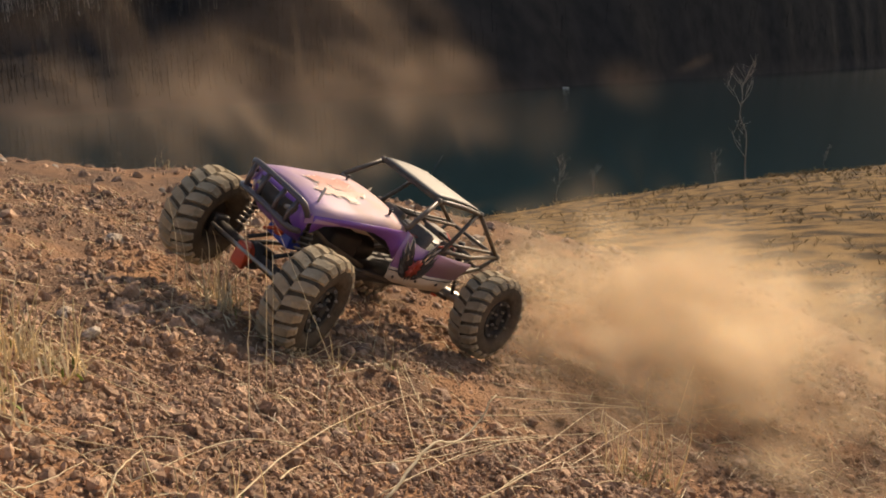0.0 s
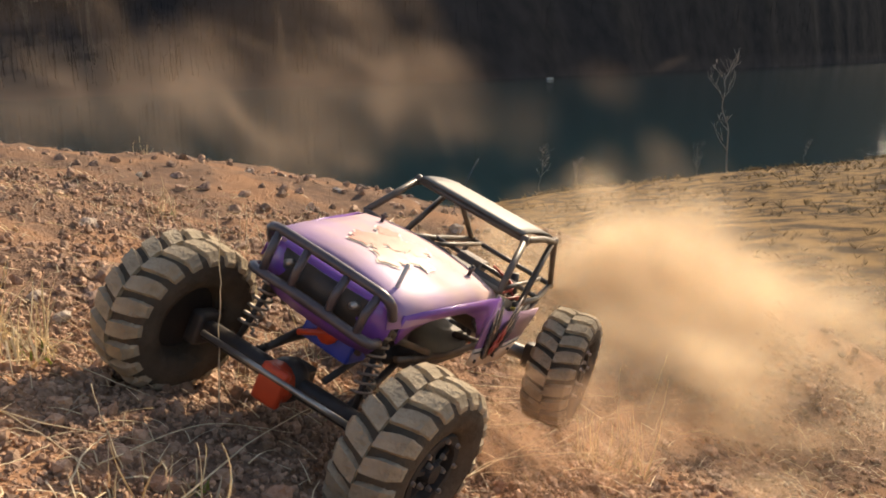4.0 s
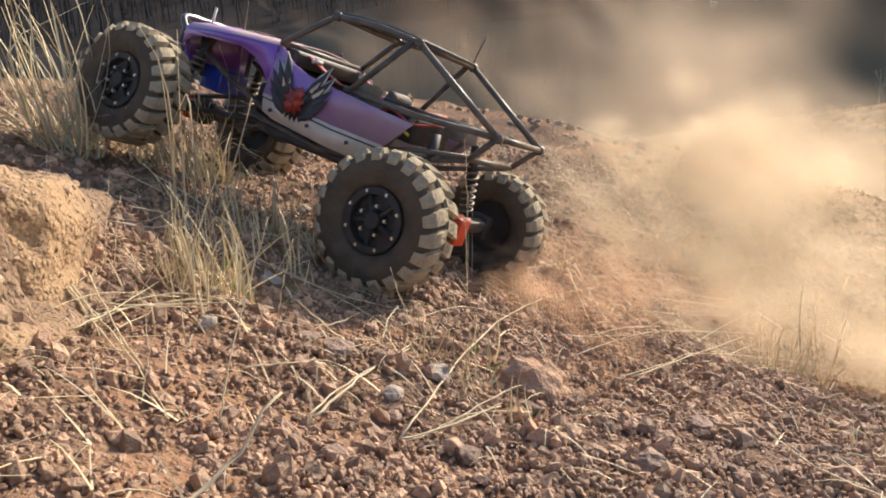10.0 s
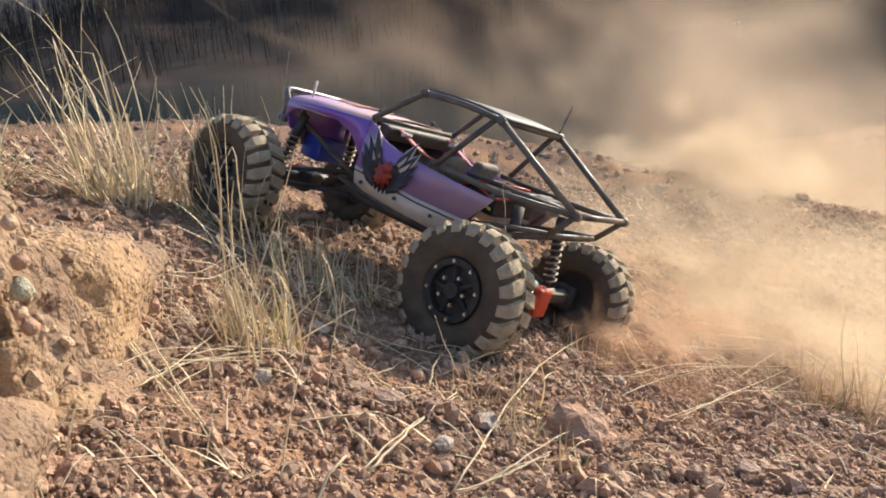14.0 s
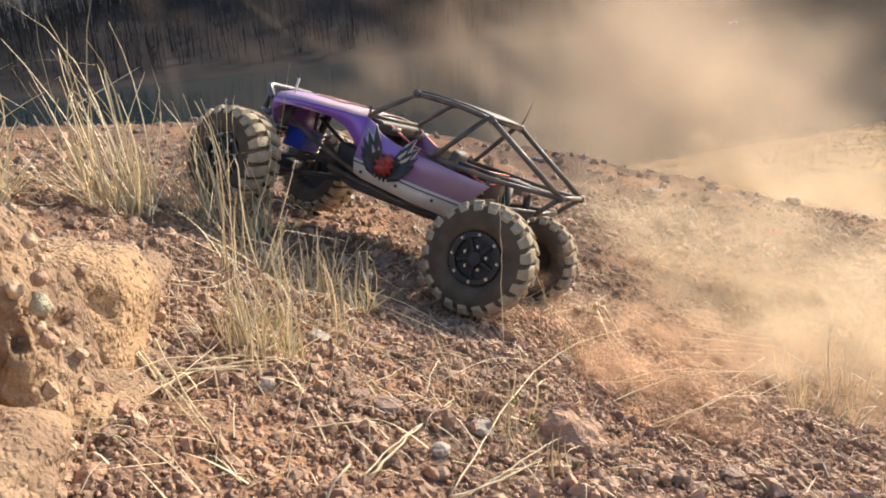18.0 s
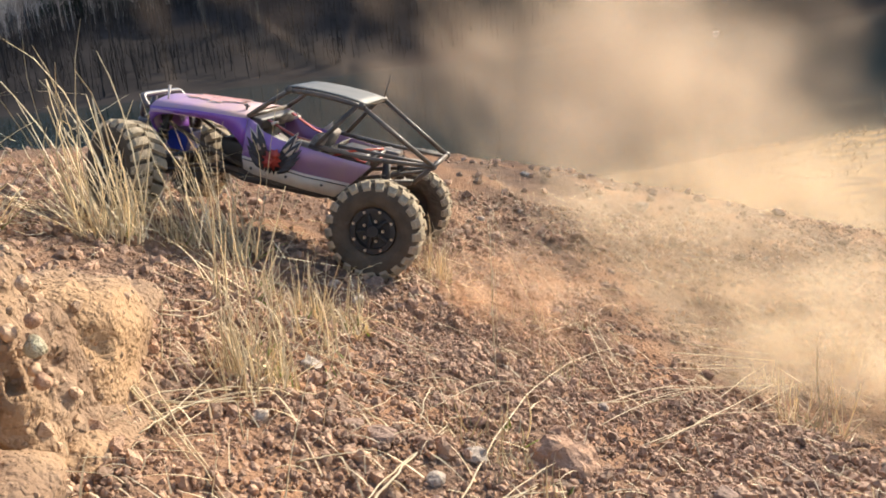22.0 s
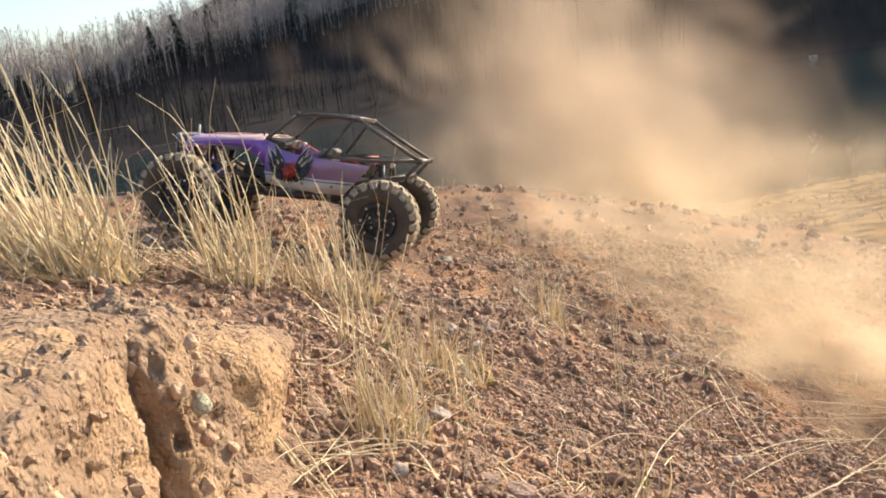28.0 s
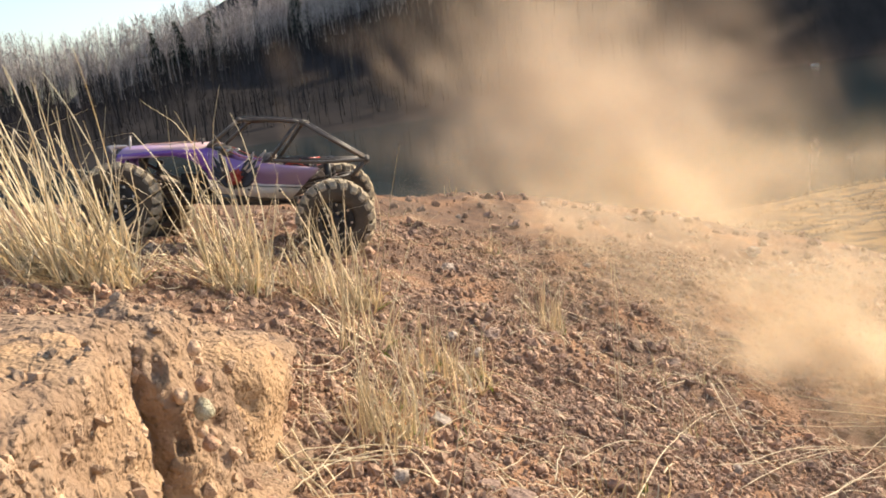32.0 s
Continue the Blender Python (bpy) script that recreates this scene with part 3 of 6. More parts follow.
def make_crawler():
    car = new("crawler", None)
    tagged(car, "purple radio-controlled rock crawler with open tube cage, dusty, climbing", "model car")
    # bonnet: one folded skin with rounded shoulders
    bm = bmesh.new()
    rows = []
    for x, w, zm, ze in HOOD:
        row = []
        for f in (-1.0, -0.93, -0.75, -0.5, -0.25, 0, 0.25, 0.5, 0.75, 0.93, 1.0):
            drop = 0.012 if abs(f) == 1.0 else 0.0
            row.append((x, w * f * (1.03 if drop else 1.0), zm + (ze - zm) * abs(f) ** 2.2 - drop))
        rows.append(row)
    sheet(bm, rows, 0.0018)
    hood = part("bonnet", bm, M_DUSTED, car, "pearly purple bonnet, sun-bleached and dusty")
    # nose: the rounded panel with the wheel-arch sides behind it
    bm = bmesh.new()
    rows = []
    for z, push, w in ((0.108, 0.0, 0.060), (0.100, 0.006, 0.063), (0.085, 0.006, 0.063), (0.070, 0.002, 0.058), (0.058, -0.006, 0.05)):
        rows.append([(0.207 + push - 0.010 * abs(f) ** 3, w * f, z) for f in (-1, -0.7, -0.35, 0, 0.35, 0.7, 1)])
    sheet(bm, rows, 0.002)
    part("nose", bm, M_PURPLE, car, "rounded purple nose panel")
    bm = bmesh.new()
    sheet(bm, [[(0.2165 - 0.008 * (y / 0.05) ** 2 - push, y, z) for y in (-0.044, -0.02, 0.0, 0.02, 0.044)] for z, push in ((0.101, 0.0), (0.086, 0.0005), (0.068, 0.005))], 0.0015)
    part("grille", bm, M_PLASTIC, car, "black grille opening")
    for side in (1, -1):
        # fender above the front wheel, then the flank, then its cream stripe
        bm = bmesh.new()
        arch = [(0.203, 0.103), (0.12, 0.114), (0.042, 0.121), (0.042, 0.075), (0.055, 0.088), (0.072, 0.099), (0.10, 0.105), (0.15, 0.103), (0.185, 0.094), (0.200, 0.080)]
        plate(bm, arch, lambda u, v, s=side: Vector((u, s * (float(np.interp(-u, [-h[0] for h in HOOD], [h[1] for h in HOOD])) + 0.0025 - 0.05 * (0.11 - v)), v)), (0, -side * 0.0018, 0))
        part("fender", bm, M_PURPLE, car)
        bm = bmesh.new()
        upper = [(0.0415, 0.122), (0.03, 0.118), (0.015, 0.108), (-0.01, 0.102), (-0.05, 0.099), (-0.10, 0.096), (-0.152, 0.094), (-0.146, 0.085), (-0.128, 0.062), (-0.06, 0.0615), (0.0, 0.064), (0.0415, 0.066)]
        flank_panel(bm, upper, 0.0, 0.0018, side)
        part("flank", bm, M_FLANK, car)
        bm = bmesh.new()
        lower = [(0.0415, 0.0655), (0.0, 0.0635), (-0.06, 0.061), (-0.127, 0.0615), (-0.106, 0.036), (-0.05, 0.037), (0.02, 0.041), (0.037, 0.046)]
        flank_panel(bm, lower, 0.0004, 0.002, side)
        flank = part("rocker", bm, M_CREAM, car, "cream lower flank stripe")
        bm = bmesh.new()
        flank_panel(bm, [(0.0415, 0.062), (0.0, 0.060), (-0.06, 0.0575), (-0.124, 0.058), (-0.122, 0.0565), (-0.06, 0.056), (0.0, 0.0585), (0.0415, 0.0605)], 0.0012, 0.001, side)
        part("stripe", bm, M_BLACK, car)
        # emblem: a toothed wheel between two feathered wings
        bm = bmesh.new()
        def emblem(points, out, bm):
            return flank_panel(bm, [(-0.006 + 1.3 * u, 0.074 + 1.3 * v) for u, v in points], out, 0.0008, side)
        def feather(root, tip, wide):
            """A leaf-shaped feather from root to tip."""
            r, t = Vector(root), Vector(tip)
            n = Vector((-(t - r).y, (t - r).x)).normalized() * wide
            return [tuple(r - n * 0.6), tuple(r.lerp(t, 0.55) - n), tuple(t), tuple(r.lerp(t, 0.5) + n), tuple(r + n * 0.6)]
        feathers = [((0.006, -0.004), (0.024, 0.033), 0.0042), ((0.009, -0.006), (0.0305, 0.026), 0.004), ((0.011, -0.009), (0.0335, 0.017), 0.0037),
                    ((0.011, -0.012), (0.0325, 0.008), 0.0034), ((0.010, -0.014), (0.029, 0.0), 0.003), ((0.008, -0.016), (0.024, -0.008), 0.0028)]
        teeth = []
        for k in range(30):
            a = math.pi * 0.9 + k * math.pi * 1.2 / 29
            r = 0.0215 if k % 2 else 0.0165
            teeth.append((r * math.cos(a), 0.001 + r * math.sin(a)))
        emblem(teeth, 0.0014, bm)
        part("emblem_gear", bm, M_BLACK, car, "black toothed gear under the emblem")
        for m in (1, -1):
            bm = bmesh.new()
            for k, (root, tip, wide) in enumerate(feathers):
                emblem([(m * u, v) for u, v in feather(root, tip, wide)][::m], 0.0022 + 0.0002 * k, bm)
            part("emblem_wing", bm, M_BLACK, car, "black feathered wing of the emblem")
            bm = bmesh.new()
            for k, (root, tip, wide) in enumerate(feathers[:2]):
                far = Vector(root).lerp(Vector(tip), 1.045)
                emblem([(m * u, v) for u, v in feather(Vector(root).lerp(Vector(tip), 0.35), far, wide * 1.03)][::m], 0.0017 + 0.0001 * k, bm)
            part("wing_outline", bm, M_CREAM, car, "pale outline of the wing")
        for centre, size, points, lift in (((0.0, -0.003), 0.0125, 9, 0.0038), ((-0.003, 0.004), 0.0075, 6, 0.0042), ((0.005, -0.008), 0.006, 5, 0.0044)):
            bm = bmesh.new()
            star = []
            for k in range(points * 2):
                a = k * math.pi / points + centre[1] * 60
                r = size * (1.0 if k % 2 else 0.62)
                star.append((centre[0] + r * math.cos(a), centre[1] + r * math.sin(a)))
            emblem(star, lift, bm)
            part("emblem_centre", bm, M_RED, car, "red flame-edged emblem centre")
        # three dark screws in the cream stripe
        for x in (0.025, -0.03, -0.085):
            bm = bmesh.new()
            disc(bm, panel_point(x, 0.05, 0.002, side), (0, side, 0), 0.0022, 0.002, 8)
            part("screw", bm, M_BLACK, car, "", False)
        # body clips before the windscreen
        bm = bmesh.new()
        tube(bm, [(0.058, side * 0.052, 0.124), (0.058, side * 0.052, 0.137)], 0.0018, 6)
        block(bm, (0.058, side * 0.052, 0.1335), (0.009, 0.004, 0.003), 0.001)
        part("body_clip", bm, M_BLACK, car)
    # flame decal on the bonnet
    def on_hood(u, v, lift):
        return Vector((u, v, hood_height(u, v) + lift))
    def flame(grow, lift, bm, mid_x, mid_y, wide, phase):
        """One lobe of the decal, with a licking edge."""
        pts = []
        for k in range(36):
            a = k * math.tau / 36
            r = 1.0 + 0.2 * math.sin(3 * a + phase) + 0.17 * math.sin(7 * a + 2.0 * phase) + 0.08 * math.sin(12 * a)
            pts.append((mid_x + (wide * r + grow) * math.cos(a), mid_y + (0.85 * wide * r + grow) * math.sin(a)))
        vs = [bm.verts.new(on_hood(u, v, lift)) for u, v in pts]
        inner = [bm.verts.new(on_hood(mid_x + (u - mid_x) * 0.5, mid_y + (v - mid_y) * 0.5, lift)) for u, v in pts]
        mid = bm.verts.new(on_hood(mid_x, mid_y, lift))
        for k in range(36):
            bm.faces.new((vs[k], vs[(k + 1) % 36], inner[(k + 1) % 36], inner[k]))
            bm.faces.new((inner[k], inner[(k + 1) % 36], mid))
        return bm
    for k, (u, v, wide, phase) in enumerate(((0.148, 0.012, 0.019, 0.4), (0.142, -0.018, 0.017, 1.7), (0.118, 0.022, 0.016, 2.9), (0.115, -0.010, 0.021, 4.2), (0.096, 0.008, 0.016, 5.1), (0.094, -0.026, 0.012, 0.9))):
        part("flame_outline", flame(0.0026, 0.0008 + 0.0001 * k, bmesh.new(), u, v, wide, phase), M_WHITE, hood)
        part("flame", flame(0.0, 0.0016 + 0.0001 * k, bmesh.new(), u, v, wide, phase), M_FLAME, hood, "faded red flame decal")
    bm = bmesh.new()
    tube(bm, [(0.187, 0.045, 0.108), (0.187, 0.045, 0.136)], 0.0018, 8)
    part("body_post", bm, M_WHITE, car, "pale body post")
    # brush guard: two loops of tube and uprights before the nose
    def bar(name, pts, r=0.0032, mat=M_TUBE, parent=car, label="", n=0):
        bm = bmesh.new()
        tube(bm, curve_points(pts, n) if n else pts, r, 8)
        return part(name, bm, mat, parent, label)
    loop = [(0.208, -0.062, 0.098), (0.221, -0.058, 0.112), (0.222, -0.03, 0.114), (0.222, 0.03, 0.114), (0.221, 0.058, 0.112), (0.208, 0.062, 0.098)]
    bar("guard_tube", loop, 0.0042, M_GUARD, n=4)
    bar("guard_tube", [(0.207, -0.060, 0.075), (0.224, -0.055, 0.076), (0.226, 0, 0.078), (0.224, 0.055, 0.076), (0.207, 0.060, 0.075)], 0.0042, M_GUARD, n=4)
    for y in (-0.05, -0.02, 0.02, 0.05):
        bar("guard_upright", [(0.222, y, 0.113), (0.226, y * 0.96, 0.095), (0.225, y * 0.95, 0.077)], 0.0036, M_GUARD)
    for y in (-0.033, 0.033):
        bm = bmesh.new()
        disc(bm, (0.216, y, 0.093), (1, 0, 0.05), 0.0035, 0.012, 10, 0.003)
        part("body_mount", bm, M_SILVER, car, "small pale body mount")
    # roof and cage
    RF, RR, TR, A = (-0.0085, 0.066, 0.173), (-0.120, 0.067, 0.174), (-0.239, 0.061, 0.111), (0.042, 0.081, 0.125)
    f = lambda p, s: (p[0], p[1] * s, p[2])
    for s in (1, -1):
        bar("pillar_front", [f(A, s), f(RF, s)], 0.0036)
        bar("roof_rail", [f(RF, s), f((-0.064, 0.068, 0.1765), s), f(RR, s)], 0.0036, n=3)
        bar("rear_stay", [f(RR, s), f(TR, s)], 0.0036)
        bar("pillar_middle", [f((-0.112, 0.067, 0.173), s), f((-0.064, 0.079, 0.103), s)], 0.0034)
        bar("upper_rail", [f((-0.055, 0.077, 0.103), s), f((-0.15, 0.074, 0.103), s), f(TR, s)], 0.0034)
        bar("upper_rail", [f((-0.09, 0.05, 0.106), s), f((-0.16, 0.048, 0.108), s), f((-0.236, 0.046, 0.111), s)], 0.0028)
        bar("lower_rail", [f((0.10, 0.042, 0.034), s), f((-0.02, 0.048, 0.026), s), f((-0.10, 0.055, 0.038), s), f((-0.21, 0.056, 0.078), s)], 0.0036)
        bar("lower_rail", [f((-0.10, 0.068, 0.052), s), f((-0.16, 0.064, 0.07), s), f((-0.214, 0.058, 0.082), s)], 0.003)
        bar("tail_drop", [f(TR, s), f((-0.214, 0.057, 0.080), s)], 0.0034)
        bar("brace", [f((-0.108, 0.067, 0.04), s), f((-0.148, 0.075, 0.1), s)], 0.003)
        bar("front_strut", [f((0.19, 0.05, 0.085), s), f((0.13, 0.045, 0.06), s), f((0.05, 0.05, 0.04), s)], 0.0032)
        bar("front_strut", [f((0.195, 0.045, 0.10), s), f((0.185, 0.04, 0.05), s)], 0.003)
        for q in (RF, RR, TR):
            bm = bmesh.new()
            disc(bm, f(q, s), (0, s, 0.3), 0.0052, 0.007, 10)
            part("cage_joint", bm, M_TUBE, car)
    for a in (RF, RR, TR, A):
        bar("cross_tube", [f(a, 1), f(a, -1)], 0.0034)
    bar("cross_tube", [(-0.214, 0.057, 0.080), (-0.214, -0.057, 0.080)], 0.0032)
    bar("cross_tube", [(-0.150, 0.074, 0.104), (-0.150, -0.074, 0.104)], 0.003)
    bm = bmesh.new()
    rows = [[(x, y, 0.1785 + 0.004 * math.sin(math.pi * k / 5) - 0.02 * abs(y) ** 1.5 * 8 * 0.1) for y in (-0.062, -0.05, -0.025, 0, 0.025, 0.05, 0.062)]
            for k, x in enumerate((-0.004, -0.02, -0.05, -0.08, -0.105, -0.124))]
    sheet(bm, rows, 0.002)
    part("roof_panel", bm, M_ROOF, car, "grey dusty roof panel")
    # inside: tub, dash, seats, belts, electronics
    bm = bmesh.new()
    sheet(bm, [[(x, y, z) for y in (-0.07, -0.03, 0.03, 0.07)] for x, z in ((0.042, 0.115), (0.036, 0.085), (0.0, 0.07), (-0.06, 0.066), (-0.075, 0.10))], 0.002)
    part("interior_tub", bm, M_PLASTIC, car)
    bm = bmesh.new()
    block(bm, (0.034, 0, 0.114), (0.022, 0.145, 0.018), 0.005)
    part("dashboard", bm, M_PLASTIC, car)
    for s in (1, -1):
        bm = bmesh.new()
        block(bm, (-0.022, s * 0.034, 0.077), (0.05, 0.046, 0.016), 0.006)
        block(bm, (-0.052, s * 0.034, 0.095), (0.014, 0.044, 0.042), 0.006, pose(0, 0, 0, 0, -20, 0))
        seat = part("seat", bm, M_SEAT, car, "dusty dark grey bucket seat")
        bm = bmesh.new()
        sheet(bm, [[(x, s * (y - 0.005), z), (x, s * (y + 0.005), z)] for x, y, z in ((0.022, 0.05, 0.121), (0.0, 0.048, 0.112), (-0.022, 0.044, 0.104), (-0.044, 0.036, 0.102))], 0.0012)
        part("belt", bm, M_RED, seat, "red harness belt")
        bm = bmesh.new()
        block(bm, (0.012, s * 0.049, 0.1175), (0.008, 0.013, 0.004), 0.001, pose(0, 0, 0, 0, 22, 0))
        part("buckle", bm, M_WHITE, seat, "pale belt buckle")
    bm = bmesh.new()
    block(bm, (-0.110, 0.0, 0.085), (0.05, 0.085, 0.03), 0.004)
    part("battery", bm, M_BLACK, car)
    bm = bmesh.new()
    block(bm, (-0.158, -0.02, 0.098), (0.03, 0.034, 0.018), 0.003)
    part("receiver_box", bm, M_SEAT, car, "grey electronics box")
    for pts, m in (([(-0.085, 0.05, 0.09), (-0.11, 0.062, 0.1), (-0.135, 0.055, 0.092), (-0.155, 0.03, 0.1)], M_RED),
                   ([(-0.09, 0.056, 0.085), (-0.115, 0.068, 0.088), (-0.14, 0.06, 0.08)], M_YELLOW),
                   ([(-0.09, 0.045, 0.095), (-0.12, 0.05, 0.106), (-0.15, 0.01, 0.11)], M_ORANGE)):
        bar("wire", pts, 0.0016, m, car, "", 4)
    bar("aerial", [(-0.12, -0.06, 0.17), (-0.125, -0.062, 0.215)], 0.0008, M_BLACK)
    # chassis
    bm = bmesh.new()
    plate(bm, [(0.10, -0.03), (0.10, 0.03), (0.05, 0.048), (-0.07, 0.048), (-0.11, 0.03), (-0.11, -0.03), (-0.07, -0.048), (0.05, -0.048)], lambda u, v: Vector((u, v, 0.017 + 0.03 * max(abs(u) - 0.05, 0) * 4)), (0, 0, 0.009))
    part("skid_plate", bm, M_PLASTIC, car)
    bm = bmesh.new()
    block(bm, (0.075, 0.0, 0.052), (0.06, 0.05, 0.04), 0.006)
    disc(bm, (0.03, 0.0, 0.05), (1, 0, 0), 0.018, 0.05, 18)
    part("gearbox", bm, M_PLASTIC, car)
    bm = bmesh.new()
    block(bm, (0.172, 0.012, 0.052), (0.034, 0.05, 0.030), 0.003)
    servo = part("steering_servo", bm, M_BLUE, car, "blue steering servo")
    bm = bmesh.new()
    disc(bm, (0.192, 0.012, 0.054), (1, 0, 0), 0.010, 0.004, 12)
    tube(bm, [(0.193, 0.012, 0.054), (0.193, -0.012, 0.040)], 0.0028, 6)
    part("servo_horn", bm, M_ORANGE, servo, "orange servo horn")
    # axles, with links and shocks
    axles = []
    for x, front in ((0.182, True), (-0.188, False)):
        axle = new("front_axle" if front else "rear_axle", None)
        axle.parent = car
        axle.matrix_basis = pose(x, 0, 0)
        bm = bmesh.new()
        tube(bm, [(0, -0.102, 0), (0, -0.03, 0), (0, 0.03, 0), (0, 0.102, 0)], 0.009, 12)
        part("axle_tube", bm, M_PLASTIC if front else M_SILVER, axle)
        bm = bmesh.new()
        bmesh.ops.create_uvsphere(bm, u_segments=16, v_segments=10, radius=0.019)
        block(bm, (-0.014 if front else 0.014, 0, 0.003), (0.022, 0.024, 0.02), 0.004)
        part("differential", bm, M_PLASTIC, axle)
        bm = bmesh.new()
        disc(bm, ((0.018 if front else -0.018), 0, 0), (1 if front else -1, 0, 0), 0.018, 0.008, 14, 0.013)
        block(bm, ((0.02 if front else -0.02), 0, -0.002), (0.008, 0.026, 0.032), 0.003)
        part("diff_cover", bm, M_ORANGE, axle, "red differential cover")
        for s in (1, -1):
            bm = bmesh.new()
            block(bm, (0, s * 0.094, 0.0), (0.026, 0.014, 0.030), 0.004)
            part("knuckle", bm, M_PLASTIC, axle)
            d = -1 if front else 1
            bm = bmesh.new()
            tube(bm, [(d * 0.004, s * 0.052, -0.008), (d * 0.06, s * 0.046, 0.006), (d * 0.125, s * 0.036, 0.018)], 0.0036, 8)
            part("lower_link", bm, M_PLASTIC, axle)
            bm = bmesh.new()
            tube(bm, [(d * 0.004, s * 0.03, 0.014), (d * 0.11, s * 0.028, 0.045)], 0.003, 8)
            part("upper_link", bm, M_PLASTIC, axle)
            foot, head = Vector((d * 0.008, s * 0.062, 0.004)), Vector((d * 0.022, s * 0.052, 0.092))
            bm = bmesh.new()
            tube(bm, [foot, foot.lerp(head, 0.5)], 0.0028, 8)
            tube(bm, [foot.lerp(head, 0.5), head], 0.0062, 10)
            shock = part("shock", bm, M_PLASTIC, axle, "coil-over shock absorber")
            bm = bmesh.new()
            way = (head - foot).normalized()
            side_v = way.cross(Vector((1, 0, 0))).normalized()
            other = way.cross(side_v)
            tube(bm, [foot.lerp(head, 0.12 + 0.6 * k / 56) + (side_v * math.cos(k * math.tau / 8) + other * math.sin(k * math.tau / 8)) * 0.0082 for k in range(57)], 0.0013, 5)
            part("spring", bm, M_SPRING, shock, "dusty steel coil spring")
        bm = bmesh.new()
        tube(bm, [((0.024 if front else -0.012), -0.075, 0.006), ((0.024 if front else -0.012), 0.075, 0.006)], 0.0026, 8)
        part("tie_rod", bm, M_SILVER, axle)
        axles.append(axle)
    wheels = [make_wheel("wheel", car, s) for x in (0, 1) for s in (1, -1)]
    return car, axles, wheels


crawler, crawler_axles, crawler_wheels = make_crawler()


# ---- boulder, stones and gravel ----
def rest(x, y, sink=0.0):
    return Vector((x, y, surface(x, y) - sink))


def rock_mesh(half, seed, level=6, square=6, flare=0.0):
    """A blunt block of conglomerate: set with pebbles, pitted, with a rough skin; flare widens its foot on one side."""
    bm = bmesh.new()
    bmesh.ops.create_icosphere(bm, subdivisions=level, radius=1.0)
    off = Vector((seed * 7.3, seed * 1.9, 0))
    for v in bm.verts:
        n = v.co.normalized()
        k = (abs(n.x) ** square + abs(n.y) ** square + abs(n.z) ** square) ** (-1 / square)
        p = Vector((n.x * half[0], n.y * half[1], n.z * half[2])) * k
        p.x -= flare * p.z * max(n.x, 0.0)
        q = p + off
        d = 0.012 * noise.noise(q * 7) + 0.007 * noise.noise(q * 19) + 0.006 * noise.noise(q * 48) + 0.0035 * noise.noise(q * 110)
        hole = noise.noise(q * 34 + Vector((5, 5, 5)))
        if hole > 0.36:
            d -= min(0.1 * (hole - 0.36), 0.008)
        v.co = p + n * d
    return bm


def set_pebbles(bm, count, seed, small=0.0014, large=0.0075):
    """Pebbles of mixed size stuck in the skin of a block, as one joined mesh."""
    rnd = random.Random(seed)
    bm.faces.ensure_lookup_table()
    shapes = []
    for k in range(8):
        stone = lump(1.0, 0.3, (1, rnd.uniform(0.7, 1.0), rnd.uniform(0.55, 0.85)), 600 + k, 1, 1.0)
        stone.verts.index_update()
        shapes.append((np.array([v.co for v in stone.verts]), [[v.index for v in f.verts] for f in stone.faces]))
        stone.free()
    verts, faces, n, made = [], [], 0, 0
    while made < count:
        f = bm.faces[rnd.randrange(len(bm.faces))]
        p = f.calc_center_median()
        if f.normal.z < -0.3:
            continue
        made += 1
        r = small + (large - small) * rnd.random() ** 3.5
        q = np.array(Euler((rnd.uniform(0, 6.3), rnd.uniform(0, 6.3), rnd.uniform(0, 6.3))).to_matrix())
        pts, fs = shapes[made % 8]
        verts.append(pts @ (q.T * r) + np.array(p + f.normal * r * rnd.uniform(-0.6, 0.1)))
        faces.extend([i + n, j + n, k + n] for i, j, k in fs)
        n += len(pts)
    return np.concatenate(verts).tolist(), faces


